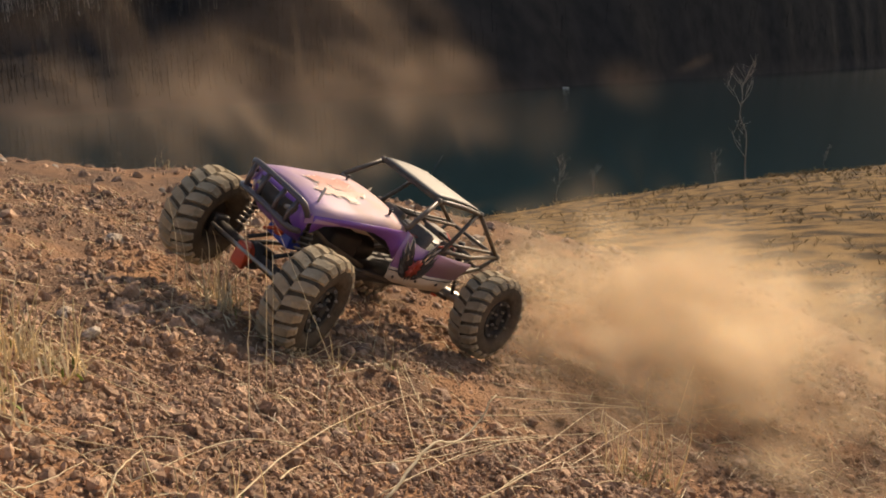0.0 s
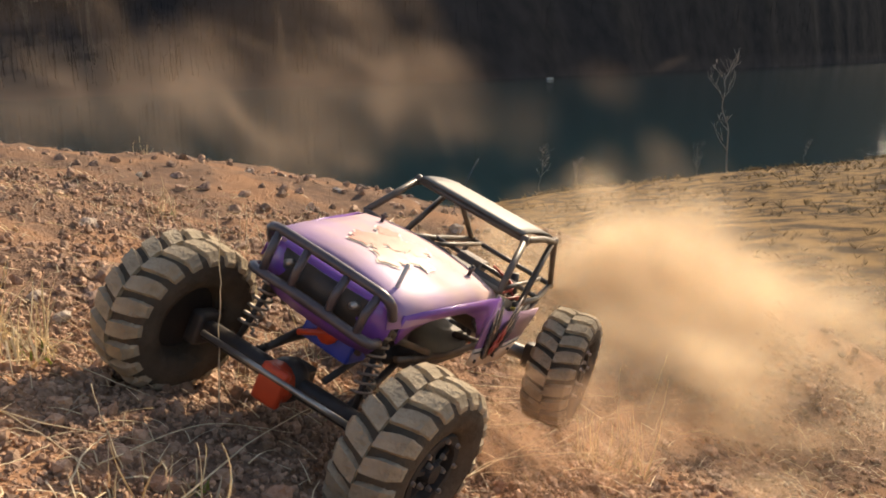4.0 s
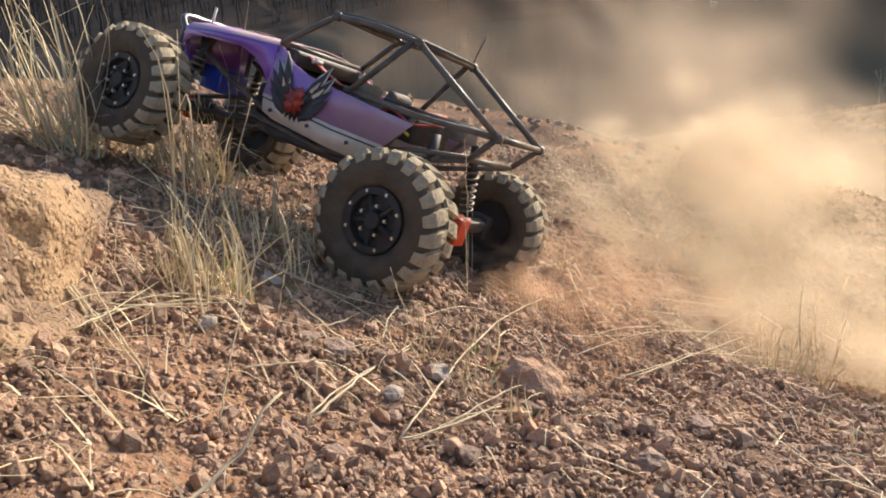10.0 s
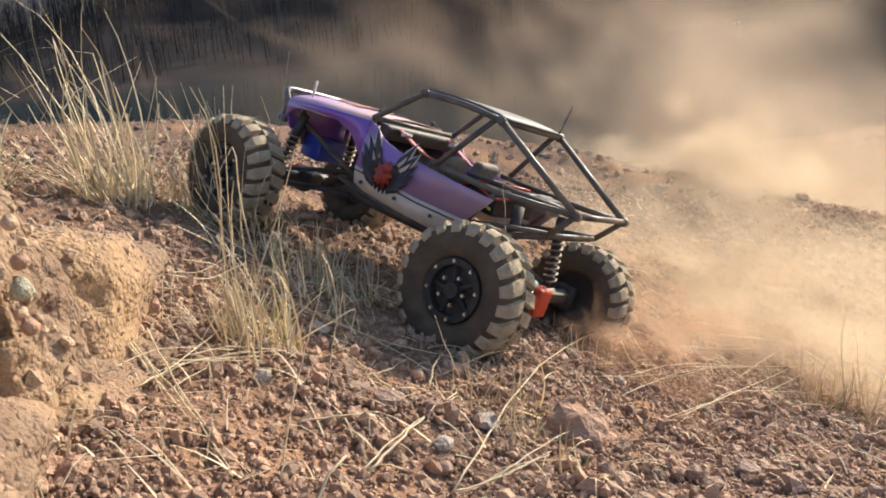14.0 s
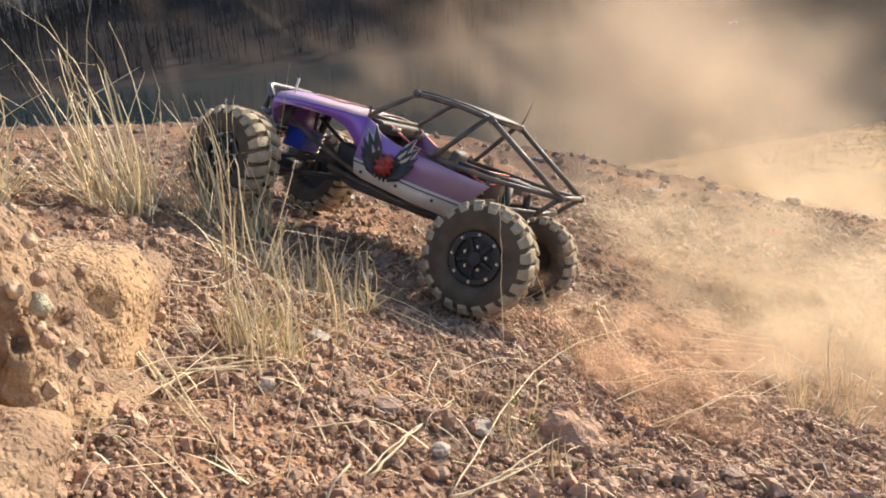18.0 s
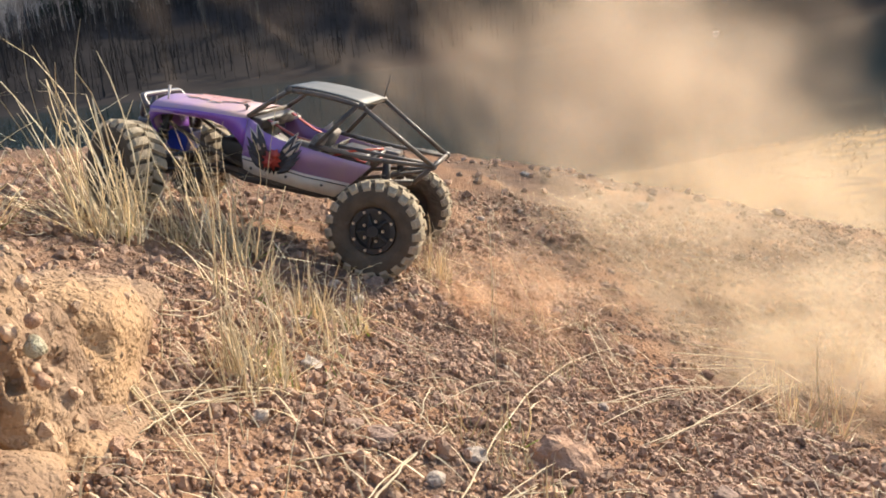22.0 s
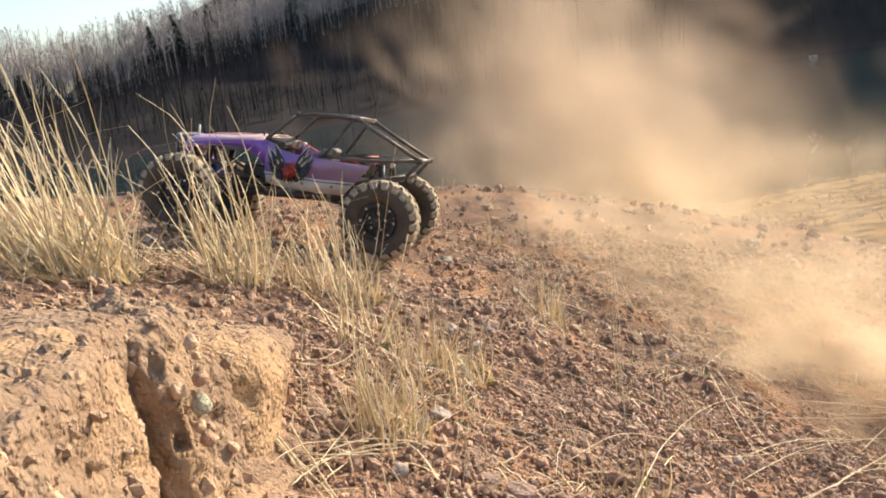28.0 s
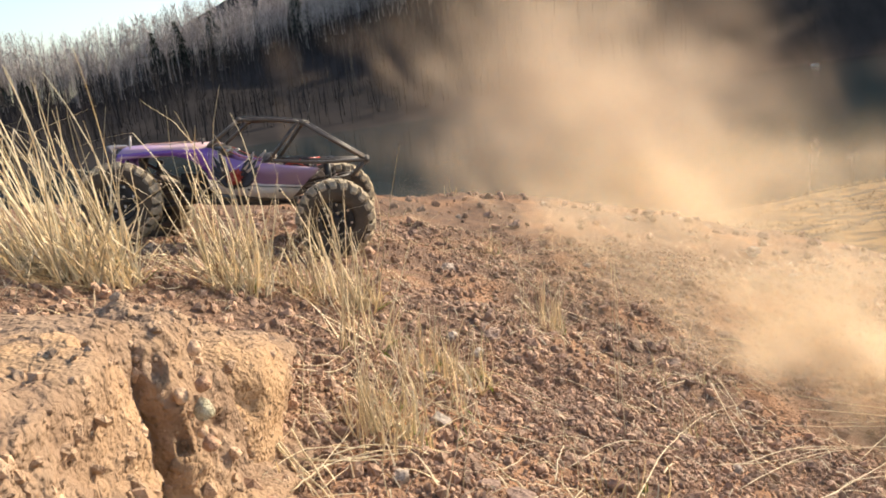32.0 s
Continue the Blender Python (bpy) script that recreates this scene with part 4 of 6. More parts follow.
def make_boulder():
    boulder = new("boulder", None)
    boulder.location = (-0.29, 0.42, 0.36)
    tagged(boulder, "weathered orange-brown conglomerate outcrop, split by a dark crack", "boulder")
    blocks = (
        ("block", (0.18, 0.205, 0.132), 1, 7, 14, 0.1, (-0.052, -0.217, 0.004, 1, 2, 2), 3400, ""),
        ("rear_block", (0.165, 0.105, 0.128), 6, 6, 12, 0.05, (-0.068, -0.05, 0.0, -2, 1, -8), 700, ""),
        ("split_lump", (0.05, 0.045, 0.108), 2, 6, 6, 0.18, (0.084, 0.046, 0.006, 2, 3, -4), 420, "knobbly lump split off by a crack"),
        ("shelf", (0.13, 0.165, 0.11), 3, 6, 8, 0.15, (0.008, 0.235, -0.075, -16, 6, 4), 1100, ""),
        ("foot", (0.06, 0.11, 0.09), 7, 6, 5, 0.0, (0.088, -0.1, -0.06, 0, 16, 6), 420, ""),
        ("foot", (0.06, 0.11, 0.06), 8, 6, 5, 0.0, (0.098, 0.11, -0.075, -4, 16, -4), 320, ""),
        ("foot", (0.06, 0.1, 0.05), 9, 6, 5, 0.0, (0.09, 0.28, -0.08, -8, 14, -6), 220, ""),
    )
    for name, half, seed, level, square, flare, at, count, label in blocks:
        bm = rock_mesh(half, seed, level, square, flare)
        bm.normal_update()
        verts, faces = set_pebbles(bm, 2 * count, seed)
        block_part = part(name, bm, M_ROCK, boulder, label, at=pose(*at))
        ob = new("pebble_crust", raw_mesh("pebble_crust", verts, faces, M_PEBBLE, False))
        ob.parent = block_part
        tagged(ob, kind="stuff")
    for x, y, z, r, m in ((0.137, 0.01, 0.063, 0.0085, M_LICHEN), (0.137, 0.014, 0.078, 0.006, M_STONE_RED), (0.138, 0.006, 0.044, 0.007, M_STONE_RED), (0.134, 0.008, 0.05, 0.005, M_PEBBLE),
                          (0.134, 0.02, 0.098, 0.006, M_PEBBLE), (0.126, 0.006, 0.075, 0.006, M_PEBBLE)):
        part("pebble", lump(r, 0.2, (0.8, 1, 0.9), int(x * 1000) + int(z * 100)), m, boulder, at=pose(x, y, z))


make_boulder()


def make_stone(place, r, seed, mat, label, flat=(1, 0.85, 0.7), turn=0.0, sink=0.3, name="stone", group="loose stones"):
    ob = new(name, finish(lump(r, 0.3, flat, seed, 3 if r > 0.014 else 2), name, mat, False))
    p = rest(*place, sink * r)
    ob.matrix_basis = Matrix.Translation(p + Vector((0, 0, r * flat[2] * 0.5))) @ pose(0, 0, 0, 10 * math.sin(seed), 12 * math.cos(seed), turn)
    tagged(ob, label, "stone", group)
    return ob


KEY_STONES = []
KEY_STONES.append((0.178, 0.552, 0.032, 0))
KEY_STONES.append((0.303, 0.520, 0.014, 1))
KEY_STONES.append((0.232, 0.442, 0.016, 1))
KEY_STONES.append((0.042, 1.020, 0.016, 1))
KEY_STONES.append((0.843, 1.436, 0.014, 2))
KEY_STONES.append((0.045, 1.036, 0.018, 1))
KEY_STONES.append((-0.067, 2.170, 0.018, 1))
KEY_STONES.append((-0.080, 1.857, 0.016, 1))
KEY_STONES.append((-0.007, 0.989, 0.012, 2))
KEY_STONES.append((0.067, 0.473, 0.009, 1))
KEY_STONES.append((-0.149, 0.393, 0.012, 0))
KEY_STONES.append((-0.128, 0.625, 0.012, 1))
KEY_STONES.append((0.328, 1.147, 0.014, 1))
KEY_STONES.append((0.447, 1.316, 0.012, 1))
KEY_STONES.append((0.104, 0.529, 0.012, 2))
KEY_STONES.append((0.029, 0.394, 0.011, 1))
KEY_STONES.append((0.069, 0.498, 0.010, 2))
KEY_STONES.append((-0.025, 0.693, 0.014, 2))
KEY_STONES.append((0.034, 0.539, 0.014, 1))
KEY_STONES.append((0.109, 0.431, 0.011, 1))
KEY_STONES.append((1.241, 1.414, 0.016, 1))
KEY_STONES.append((1.326, 1.354, 0.012, 1))
KEY_STONES.append((0.276, 0.750, 0.009, 2))
KEY_STONES.append((0.637, 1.331, 0.012, 1))
KEY_STONES.append((0.097, 1.002, 0.014, 0))
KEY_STONES.append((0.368, 1.314, 0.014, 1))
KEY_STONES.append((-0.133, 0.393, 0.012, 0))
KEY_STONES.append((-0.055, 0.545, 0.010, 2))
KEY_STONES.append((0.119, 0.609, 0.012, 0))
KEY_STONES.append((0.500, 1.419, 0.016, 1))
KEY_STONES.append((0.020, 0.941, 0.012, 2))
KEY_STONES.append((0.239, 0.804, 0.012, 1))
KEY_STONES.append((0.334, 0.743, 0.013, 0))
KEY_STONES.append((0.189, 0.610, 0.014, 0))
stone_kinds = ((M_STONE_RED, "rough orange-brown stone half sunk in gravel"), (M_STONE_ONE, "dull brown angular stone lying in gravel"), (M_STONE_PALE, "pale weathered stone on the gravel slope"))
for k, (x, y, r, kind) in enumerate(KEY_STONES):
    make_stone((x, y), r, 100 + k, stone_kinds[kind][0], stone_kinds[kind][1], turn=37 * k)

rnd = random.Random(5)
for k in range(150):
    x, y = rnd.uniform(-0.7, 1.7), rnd.uniform(0.3, 2.6)
    if -0.55 < x < 0.0 and y < 0.62:
        continue
    kind = rnd.choice((0, 1, 1, 1, 1, 2))
    make_stone((x, y), rnd.uniform(0.008, 0.02) * (1.2 if y > 1.2 else 0.6), 200 + k % 23, stone_kinds[kind][0], stone_kinds[kind][1], (1, rnd.uniform(0.7, 0.95), rnd.uniform(0.55, 0.8)), rnd.uniform(0, 360))


def make_gravel():
    """Loose gravel over the whole slope: pebbles of a few millimetres to two centimetres, thinner with distance."""
    rnd = random.Random(11)
    shapes = []
    for k in range(14):
        bm = lump(1.0, 0.35, (1, rnd.uniform(0.65, 0.95), rnd.uniform(0.5, 0.8)), 300 + k, 1, 1.0)
        bm.verts.index_update()
        shapes.append((np.array([v.co for v in bm.verts]), [[v.index for v in f.verts] for f in bm.faces]))
        bm.free()
    verts, faces = [], []
    n = 0
    for k in range(110000):
        near, thick = k < 60000, k >= 80000
        x, y = (rnd.uniform(-0.8, 1.5), 0.22 + 1.75 * rnd.random() ** 1.25) if near else (rnd.uniform(-1.7, 5.5), rnd.uniform(1.0, 6.5))
        if thick:
            x, y = rnd.uniform(-0.2, 0.62), 0.3 + 0.7 * rnd.random() ** 1.2
        patch = noise.noise(Vector((x * 3.2, y * 3.2, 4.0)))
        if patch < -0.15 and rnd.random() < (0.6 if x > 0.3 or not thick else 0.2):
            continue
        r = 0.0018 + (0.0032 * rnd.random() ** 1.8 if thick else 0.0095 * rnd.random() ** 5.0)
        r *= 1.0 if near or thick else 1.9
        q = Euler((rnd.uniform(0, 6.3), rnd.uniform(0, 6.3), rnd.uniform(0, 6.3))).to_matrix()
        pts, fs = shapes[k % 14]
        p = np.array(rest(x, y, -0.15 * r))
        verts.append(pts @ (np.array(q).T * r) + p)
        faces.extend([a + n, b + n, c + n] for a, b, c in fs)
        n += len(pts)
    me = raw_mesh("gravel", np.concatenate(verts).tolist(), faces, M_STONE, False)
    tagged(new("gravel", me), "loose reddish-brown gravel strewn over the slope", "gravel", kind="stuff")


make_gravel()


# ---- grass, stems and twigs ----
def blade(verts, faces, foot, tip, bend, width, n=5, kink=None):
    """One blade: a thin three-sided strip that bends and tapers; past a kink (share of its length, new way) it is broken over."""
    foot, tip = Vector(foot), Vector(tip)
    side = (tip - foot).cross(Vector((0, 0, 1)))
    side = side.normalized() if side.length > 1e-5 else Vector((1, 0, 0))
    deep = (tip - foot).normalized().cross(side)
    base = len(verts)
    for k in range(n + 1):
        t = k / n
        p = foot.lerp(tip, t) + Vector(bend) * (4 * t * (1 - t))
        if kink and t > kink[0]:
            p = foot.lerp(tip, kink[0]) + Vector(bend) * (4 * kink[0] * (1 - kink[0])) + Vector(kink[1]) * (t - kink[0])
        w = width * (1 - 0.75 * t)
        verts.extend((p - side * w, p + side * w, p + deep * w))
        if k:
            a, b = base + 3 * k - 3, base + 3 * k
            faces.extend(((a, a + 1, b + 1, b), (a + 1, a + 2, b + 2, b + 1), (a + 2, a, b, b + 2)))


def make_tuft(place, tall, spread, straws, greens, seed, lean=(0, 0), label=""):
    """Standing stalks, stalks broken over, dead leaves that curl down to the ground, and green shoots at the foot."""
    tuft = new("grass_tuft", None)
    tuft.location = rest(*place, 0.004)
    tagged(tuft, label or "dry straw-coloured grass tuft rooted in gravel", "grass tuft", "grass tufts")
    rnd = random.Random(seed)
    for name, count, mat, size in (("straw_clump", straws, M_STRAW, 1.0), ("green_clump", greens, M_GREEN, 0.45)):
        if not count:
            continue
        verts, faces = [], []
        for k in range(int((1.4 if name == "straw_clump" else 1.6) * count)):
            a, r = rnd.uniform(0, math.tau), spread * 0.9 * math.sqrt(rnd.random())
            foot = Vector((r * math.cos(a), r * math.sin(a), -0.006))
            kind = k % 10 if name == "straw_clump" else 9
            b = rnd.uniform(0, math.tau)
            way = Vector((math.cos(b), math.sin(b), 0))
            if kind < 3:        # tall stalks
                h, out, width = tall * rnd.uniform(0.7, 1.35), abs(rnd.gauss(0, 0.22)), rnd.uniform(0.0007, 0.0012)
            elif kind < 6:      # stalks of middling height
                h, out, width = tall * rnd.uniform(0.35, 0.8), abs(rnd.gauss(0, 0.6)), rnd.uniform(0.0007, 0.0012)
            else:               # leaves
                h, out, width = tall * size * rnd.uniform(0.12, 0.42), abs(rnd.gauss(0.3, 0.8)), rnd.uniform(0.0008, 0.0015)
            tip = foot + way * (out * h) + Vector((lean[0] * h, lean[1] * h, h * rnd.uniform(0.7, 1.0)))
            bend = Vector((rnd.gauss(0, 0.05), rnd.gauss(0, 0.05), rnd.uniform(0, 0.12))) * h
            kink = None
            if name == "straw_clump" and rnd.random() < 0.42:
                c = rnd.uniform(0, math.tau)
                kink = (rnd.uniform(0.4, 0.75), Vector((math.cos(c), math.sin(c), rnd.uniform(-0.9, 0.3))) * h)
            blade(verts, faces, foot, tip, bend, width * (0.9 + 2.2 * tall), 7 if kink else 5, kink)
        ob = new(name, raw_mesh(name, [tuple(v) for v in verts], faces, mat, False))
        ob.parent = tuft
        tagged(ob, kind="stuff")
    return tuft


TUFTS = []
TUFTS.append((-0.279, 1.000, 0.235, 0.050, 90, 6, -0.10, 0.00))
TUFTS.append((-0.144, 1.047, 0.174, 0.045, 80, 6, -0.10, 0.00))
TUFTS.append((-0.074, 0.637, 0.080, 0.036, 80, 24, -0.05, 0.00))
TUFTS.append((-0.427, 0.901, 0.229, 0.070, 190, 8, -0.20, 0.00))
TUFTS.append((-0.510, 0.926, 0.209, 0.060, 120, 5, -0.20, 0.00))
TUFTS.append((-0.068, 0.619, 0.078, 0.040, 50, 16, -0.05, 0.00))
TUFTS.append((-0.148, 0.511, 0.027, 0.020, 6, 20, 0.00, 0.00))
TUFTS.append((-0.142, 0.517, 0.023, 0.020, 4, 18, 0.00, 0.00))
TUFTS.append((0.619, 0.903, 0.110, 0.050, 50, 20, 0.00, 0.00))
TUFTS.append((0.125, 0.531, 0.043, 0.030, 24, 10, 0.00, 0.00))
TUFTS.append((0.154, 0.493, 0.051, 0.020, 8, 16, 0.00, 0.00))
TUFTS.append((0.140, 1.147, 0.102, 0.030, 24, 8, 0.00, 0.00))
TUFTS.append((0.098, 1.726, 0.094, 0.030, 16, 4, 0.00, 0.00))
TUFTS.append((0.245, 0.824, 0.043, 0.030, 16, 10, 0.00, 0.00))
TUFTS.append((0.115, 0.505, 0.025, 0.025, 20, 8, 0.00, 0.00))
TUFTS.append((-0.011, 0.818, 0.089, 0.050, 60, 10, 0.00, 0.00))
TUFTS.append((0.150, 1.229, 0.103, 0.035, 30, 20, 0.00, 0.00))
TUFTS.append((0.261, 1.034, 0.051, 0.030, 16, 12, 0.00, 0.00))
TUFTS.append((0.249, 0.858, 0.036, 0.030, 16, 14, 0.00, 0.00))
TUFTS.append((0.643, 1.049, 0.052, 0.030, 20, 8, 0.00, 0.00))
TUFTS.append((0.343, 1.080, 0.055, 0.030, 14, 8, 0.00, 0.00))
TUFTS.append((-1.262, 10.475, 0.475, 0.020, 5, 0, 0.00, 0.00))
TUFTS.append((0.028, 2.488, 0.057, 0.020, 8, 0, 0.00, 0.00))
TUFTS.append((0.466, 0.523, 0.036, 0.030, 20, 14, 0.00, 0.00))
TUFTS.append((-0.042, 0.864, 0.083, 0.030, 40, 8, 0.00, 0.00))
TUFTS.append((0.114, 0.578, 0.046, 0.050, 50, 20, 0.00, 0.00))
TUFTS.append((-0.113, 0.846, 0.184, 0.040, 16, 6, 0.02, 0.00))
TUFTS.append((-0.063, 0.751, 0.092, 0.060, 18, 12, -0.05, 0.00))
TUFTS.append((-0.010, 0.849, 0.075, 0.040, 14, 6, 0.00, 0.00))
TUFTS.append((-0.115, 0.919, 0.110, 0.050, 20, 14, -0.05, 0.00))
TUFTS.append((-0.070, 0.801, 0.091, 0.060, 20, 10, 0.00, 0.00))
TUFTS.append((-0.034, 0.708, 0.070, 0.060, 18, 14, 0.00, 0.00))
TUFTS.append((-0.105, 0.688, 0.062, 0.050, 12, 16, 0.00, 0.00))
TUFTS.append((-0.218, 1.052, 0.125, 0.040, 50, 8, -0.10, 0.00))
for k, (x, y, tall, spread, straws, greens, lx, ly) in enumerate(TUFTS):
    make_tuft((x, y), tall, spread, straws, greens, 500 + k, (lx, ly), "dry grass tuft with green blades at its foot" if greens > 6 else "")


def make_stem(points, r, seed, label="long bleached dry grass stem lying across the gravel"):
    bm = bmesh.new()
    rnd = random.Random(seed)
    pts = curve_points(points, 6)
    pts = [p + Vector((rnd.gauss(0, 1), rnd.gauss(0, 1), rnd.gauss(0, 0.6))) * r * 0.6 for p in pts]
    tube(bm, pts, r, 5, r * 0.45)
    ob = new("dry_stem", finish(bm, "dry_stem", M_STRAW))
    tagged(ob, label, "grass stem", "dry stems")
    return ob


STEMS = []
STEMS.append((0.00084, [(0.070, 0.435, 0.000), (0.134, 0.582, 0.003), (0.198, 0.721, 0.006), (0.292, 0.892, 0.007), (0.367, 0.984, 0.011)]))
STEMS.append((0.00072, [(0.288, 0.662, 0.000), (0.353, 0.703, 0.009), (0.438, 0.787, 0.007), (0.664, 0.940, 0.004)]))
STEMS.append((0.00060, [(0.522, 1.050, 0.000), (0.681, 1.138, 0.010), (0.833, 1.209, 0.005)]))
STEMS.append((0.00060, [(0.469, 0.865, 0.000), (0.610, 1.042, 0.005), (0.743, 1.193, 0.009)]))
STEMS.append((0.00078, [(-0.018, 0.888, 0.000), (0.052, 0.833, 0.008), (0.109, 0.779, 0.000)]))
STEMS.append((0.00078, [(0.013, 0.442, 0.000), (0.045, 0.500, 0.002), (0.088, 0.574, 0.003)]))
STEMS.append((0.00072, [(-0.175, 0.592, 0.003), (-0.116, 0.508, 0.003), (-0.057, 0.410, 0.000)]))
STEMS.append((0.00066, [(-0.135, 0.509, 0.000), (-0.088, 0.567, 0.005), (-0.040, 0.598, 0.000)]))
STEMS.append((0.00060, [(-0.083, 0.590, 0.000), (-0.126, 0.555, 0.004), (-0.147, 0.502, 0.000)]))
STEMS.append((0.00060, [(-0.162, 0.723, 0.002), (-0.137, 0.752, 0.005), (-0.115, 0.817, 0.006)]))
STEMS.append((0.00060, [(0.361, 1.045, 0.012), (0.348, 0.882, 0.003), (0.341, 0.777, 0.000)]))
STEMS.append((0.00072, [(0.095, 0.451, 0.000), (0.140, 0.499, 0.002), (0.180, 0.551, 0.000)]))
STEMS.append((0.00060, [(0.393, 0.863, 0.000), (0.550, 0.966, 0.006), (0.775, 1.129, 0.000)]))
STEMS.append((0.00060, [(0.247, 0.729, 0.000), (0.334, 0.793, 0.003), (0.444, 0.893, 0.000)]))
STEMS.append((0.00072, [(0.017, 0.598, 0.000), (0.034, 0.617, 0.002), (0.051, 0.649, 0.000)]))
STEMS.append((0.00060, [(0.015, 0.807, 0.000), (0.003, 0.760, 0.004), (-0.009, 0.728, 0.000)]))
STEMS.append((0.00072, [(0.287, 0.760, 0.000), (0.377, 0.838, 0.005), (0.526, 0.970, 0.000)]))
STEMS.append((0.00072, [(0.501, 0.855, 0.000), (0.644, 1.007, 0.005), (0.844, 1.192, 0.010)]))
STEMS.append((0.00060, [(0.912, 1.210, 0.000), (0.766, 1.134, 0.006), (1.009, 1.246, 0.009)]))
STEMS.append((0.00060, [(0.073, 0.430, 0.000), (0.105, 0.462, 0.002), (0.145, 0.494, 0.000)]))
STEMS.append((0.00060, [(0.512, 1.134, 0.000), (0.588, 1.129, 0.010), (0.860, 1.250, 0.009)]))
STEMS.append((0.00072, [(-0.142, 0.584, 0.003), (-0.092, 0.482, 0.002), (-0.047, 0.409, 0.000)]))
STEMS.append((0.00060, [(-0.027, 0.717, 0.000), (0.034, 0.671, 0.005), (0.079, 0.617, 0.000)]))
STEMS.append((0.00060, [(0.165, 0.491, 0.000), (0.120, 0.474, 0.003), (0.079, 0.434, 0.000)]))
STEMS.append((0.00060, [(-0.058, 0.724, 0.003), (0.028, 0.679, 0.004), (0.121, 0.664, 0.000)]))
STEMS.append((0.00060, [(0.082, 0.628, 0.000), (0.147, 0.702, 0.004), (0.219, 0.756, 0.000)]))
STEMS.append((0.00060, [(0.415, 0.962, 0.000), (0.525, 1.031, 0.007), (0.620, 1.069, 0.004)]))
STEMS.append((0.00060, [(0.246, 0.670, 0.000), (0.370, 0.800, 0.006), (0.540, 0.968, 0.004)]))
STEMS.append((0.00060, [(-0.133, 0.551, 0.000), (-0.100, 0.553, 0.004), (-0.047, 0.584, 0.000)]))
STEMS.append((0.00072, [(-0.127, 0.622, 0.002), (-0.094, 0.570, 0.003), (-0.111, 0.507, 0.000)]))
STEMS.append((0.00060, [(0.070, 1.029, 0.000), (0.135, 1.174, 0.005), (0.225, 1.509, 0.011)]))
STEMS.append((0.00060, [(0.253, 0.966, 0.000), (0.359, 1.108, 0.005), (0.443, 1.233, 0.008)]))
STEMS.append((0.00066, [(-0.029, 0.409, -0.002), (-0.024, 0.425, 0.025), (-0.012, 0.449, 0.075), (0.003, 0.466, 0.118)]))
STEMS.append((0.00060, [(-0.137, 0.606, -0.001), (-0.134, 0.620, 0.035), (-0.130, 0.630, 0.068)]))
STEMS.append((0.00054, [(0.182, 0.882, -0.001), (0.188, 0.908, 0.075), (0.195, 0.931, 0.159)]))
STEMS.append((0.00060, [(0.159, 0.736, -0.000), (0.163, 0.764, 0.065), (0.168, 0.781, 0.121), (0.169, 0.793, 0.170)]))
STEMS.append((0.00054, [(0.090, 1.074, -0.001), (0.101, 1.091, 0.064), (0.097, 1.105, 0.129)]))
STEMS.append((0.00054, [(0.096, 0.624, -0.002), (0.087, 0.636, 0.020), (0.080, 0.647, 0.045)]))
STEMS.append((0.00054, [(0.265, 0.956, -0.000), (0.246, 0.983, 0.054), (0.209, 1.020, 0.159)]))
STEMS.append((0.00054, [(0.800, 1.080, -0.001), (0.817, 1.087, 0.037), (0.834, 1.100, 0.090)]))
STEMS.append((0.00054, [(-0.009, 0.535, -0.001), (-0.003, 0.551, 0.031), (0.008, 0.568, 0.071)]))
STEMS.append((0.00048, [(-0.133, 0.618, -0.001), (-0.131, 0.629, 0.026), (-0.126, 0.641, 0.057)]))
STEMS.append((0.00048, [(0.189, 0.896, -0.001), (0.195, 0.922, 0.067), (0.203, 0.951, 0.166)]))
STEMS.append((0.00048, [(0.107, 1.193, -0.000), (0.105, 1.211, 0.056), (0.100, 1.221, 0.090)]))
STEMS.append((0.00048, [(0.340, 1.130, -0.001), (0.349, 1.141, 0.035), (0.360, 1.150, 0.072)]))
STEMS.append((0.00054, [(-0.072, 0.420, -0.000), (-0.067, 0.431, 0.022), (-0.067, 0.439, 0.041)]))
STEMS.append((0.00054, [(-0.062, 0.502, -0.001), (-0.061, 0.518, 0.039), (-0.024, 0.548, 0.138)]))
STEMS.append((0.00048, [(-1.262, 10.475, -0.000), (-1.291, 10.511, 0.351), (-1.518, 10.490, 0.421)]))
STEMS.append((0.00048, [(0.842, 1.163, -0.001), (0.870, 1.175, 0.069), (0.886, 1.182, 0.112)]))
STEMS.append((0.00054, [(4.403, 4.432, -0.000), (4.305, 4.640, 0.306), (4.176, 4.848, 0.620)]))
STEMS.append((0.00045, [(-0.321, 1.294, 0.000), (-0.203, 1.051, 0.004), (-0.130, 0.898, 0.000)]))
STEMS.append((0.00060, [(-0.125, 0.969, 0.000), (-0.060, 0.945, 0.005), (-0.002, 0.884, 0.005), (0.098, 0.799, 0.000)]))
STEMS.append((0.00090, [(-0.171, 0.602, 0.000), (-0.138, 0.542, 0.005), (-0.112, 0.499, 0.000)]))
STEMS.append((0.00070, [(-0.128, 0.547, 0.000), (-0.093, 0.551, 0.005), (-0.059, 0.573, 0.000)]))
STEMS.append((0.00110, [(0.018, 0.444, 0.000), (0.048, 0.497, 0.004), (0.089, 0.590, 0.000)]))
STEMS.append((0.00080, [(-0.027, 0.487, 0.000), (-0.001, 0.496, 0.005), (0.027, 0.513, 0.000)]))
STEMS.append((0.00080, [(0.489, 1.070, 0.000), (0.642, 1.123, 0.006), (0.832, 1.208, 0.000)]))
STEMS.append((0.00090, [(0.309, 0.677, 0.000), (0.453, 0.817, 0.004), (0.694, 1.100, 0.000)]))
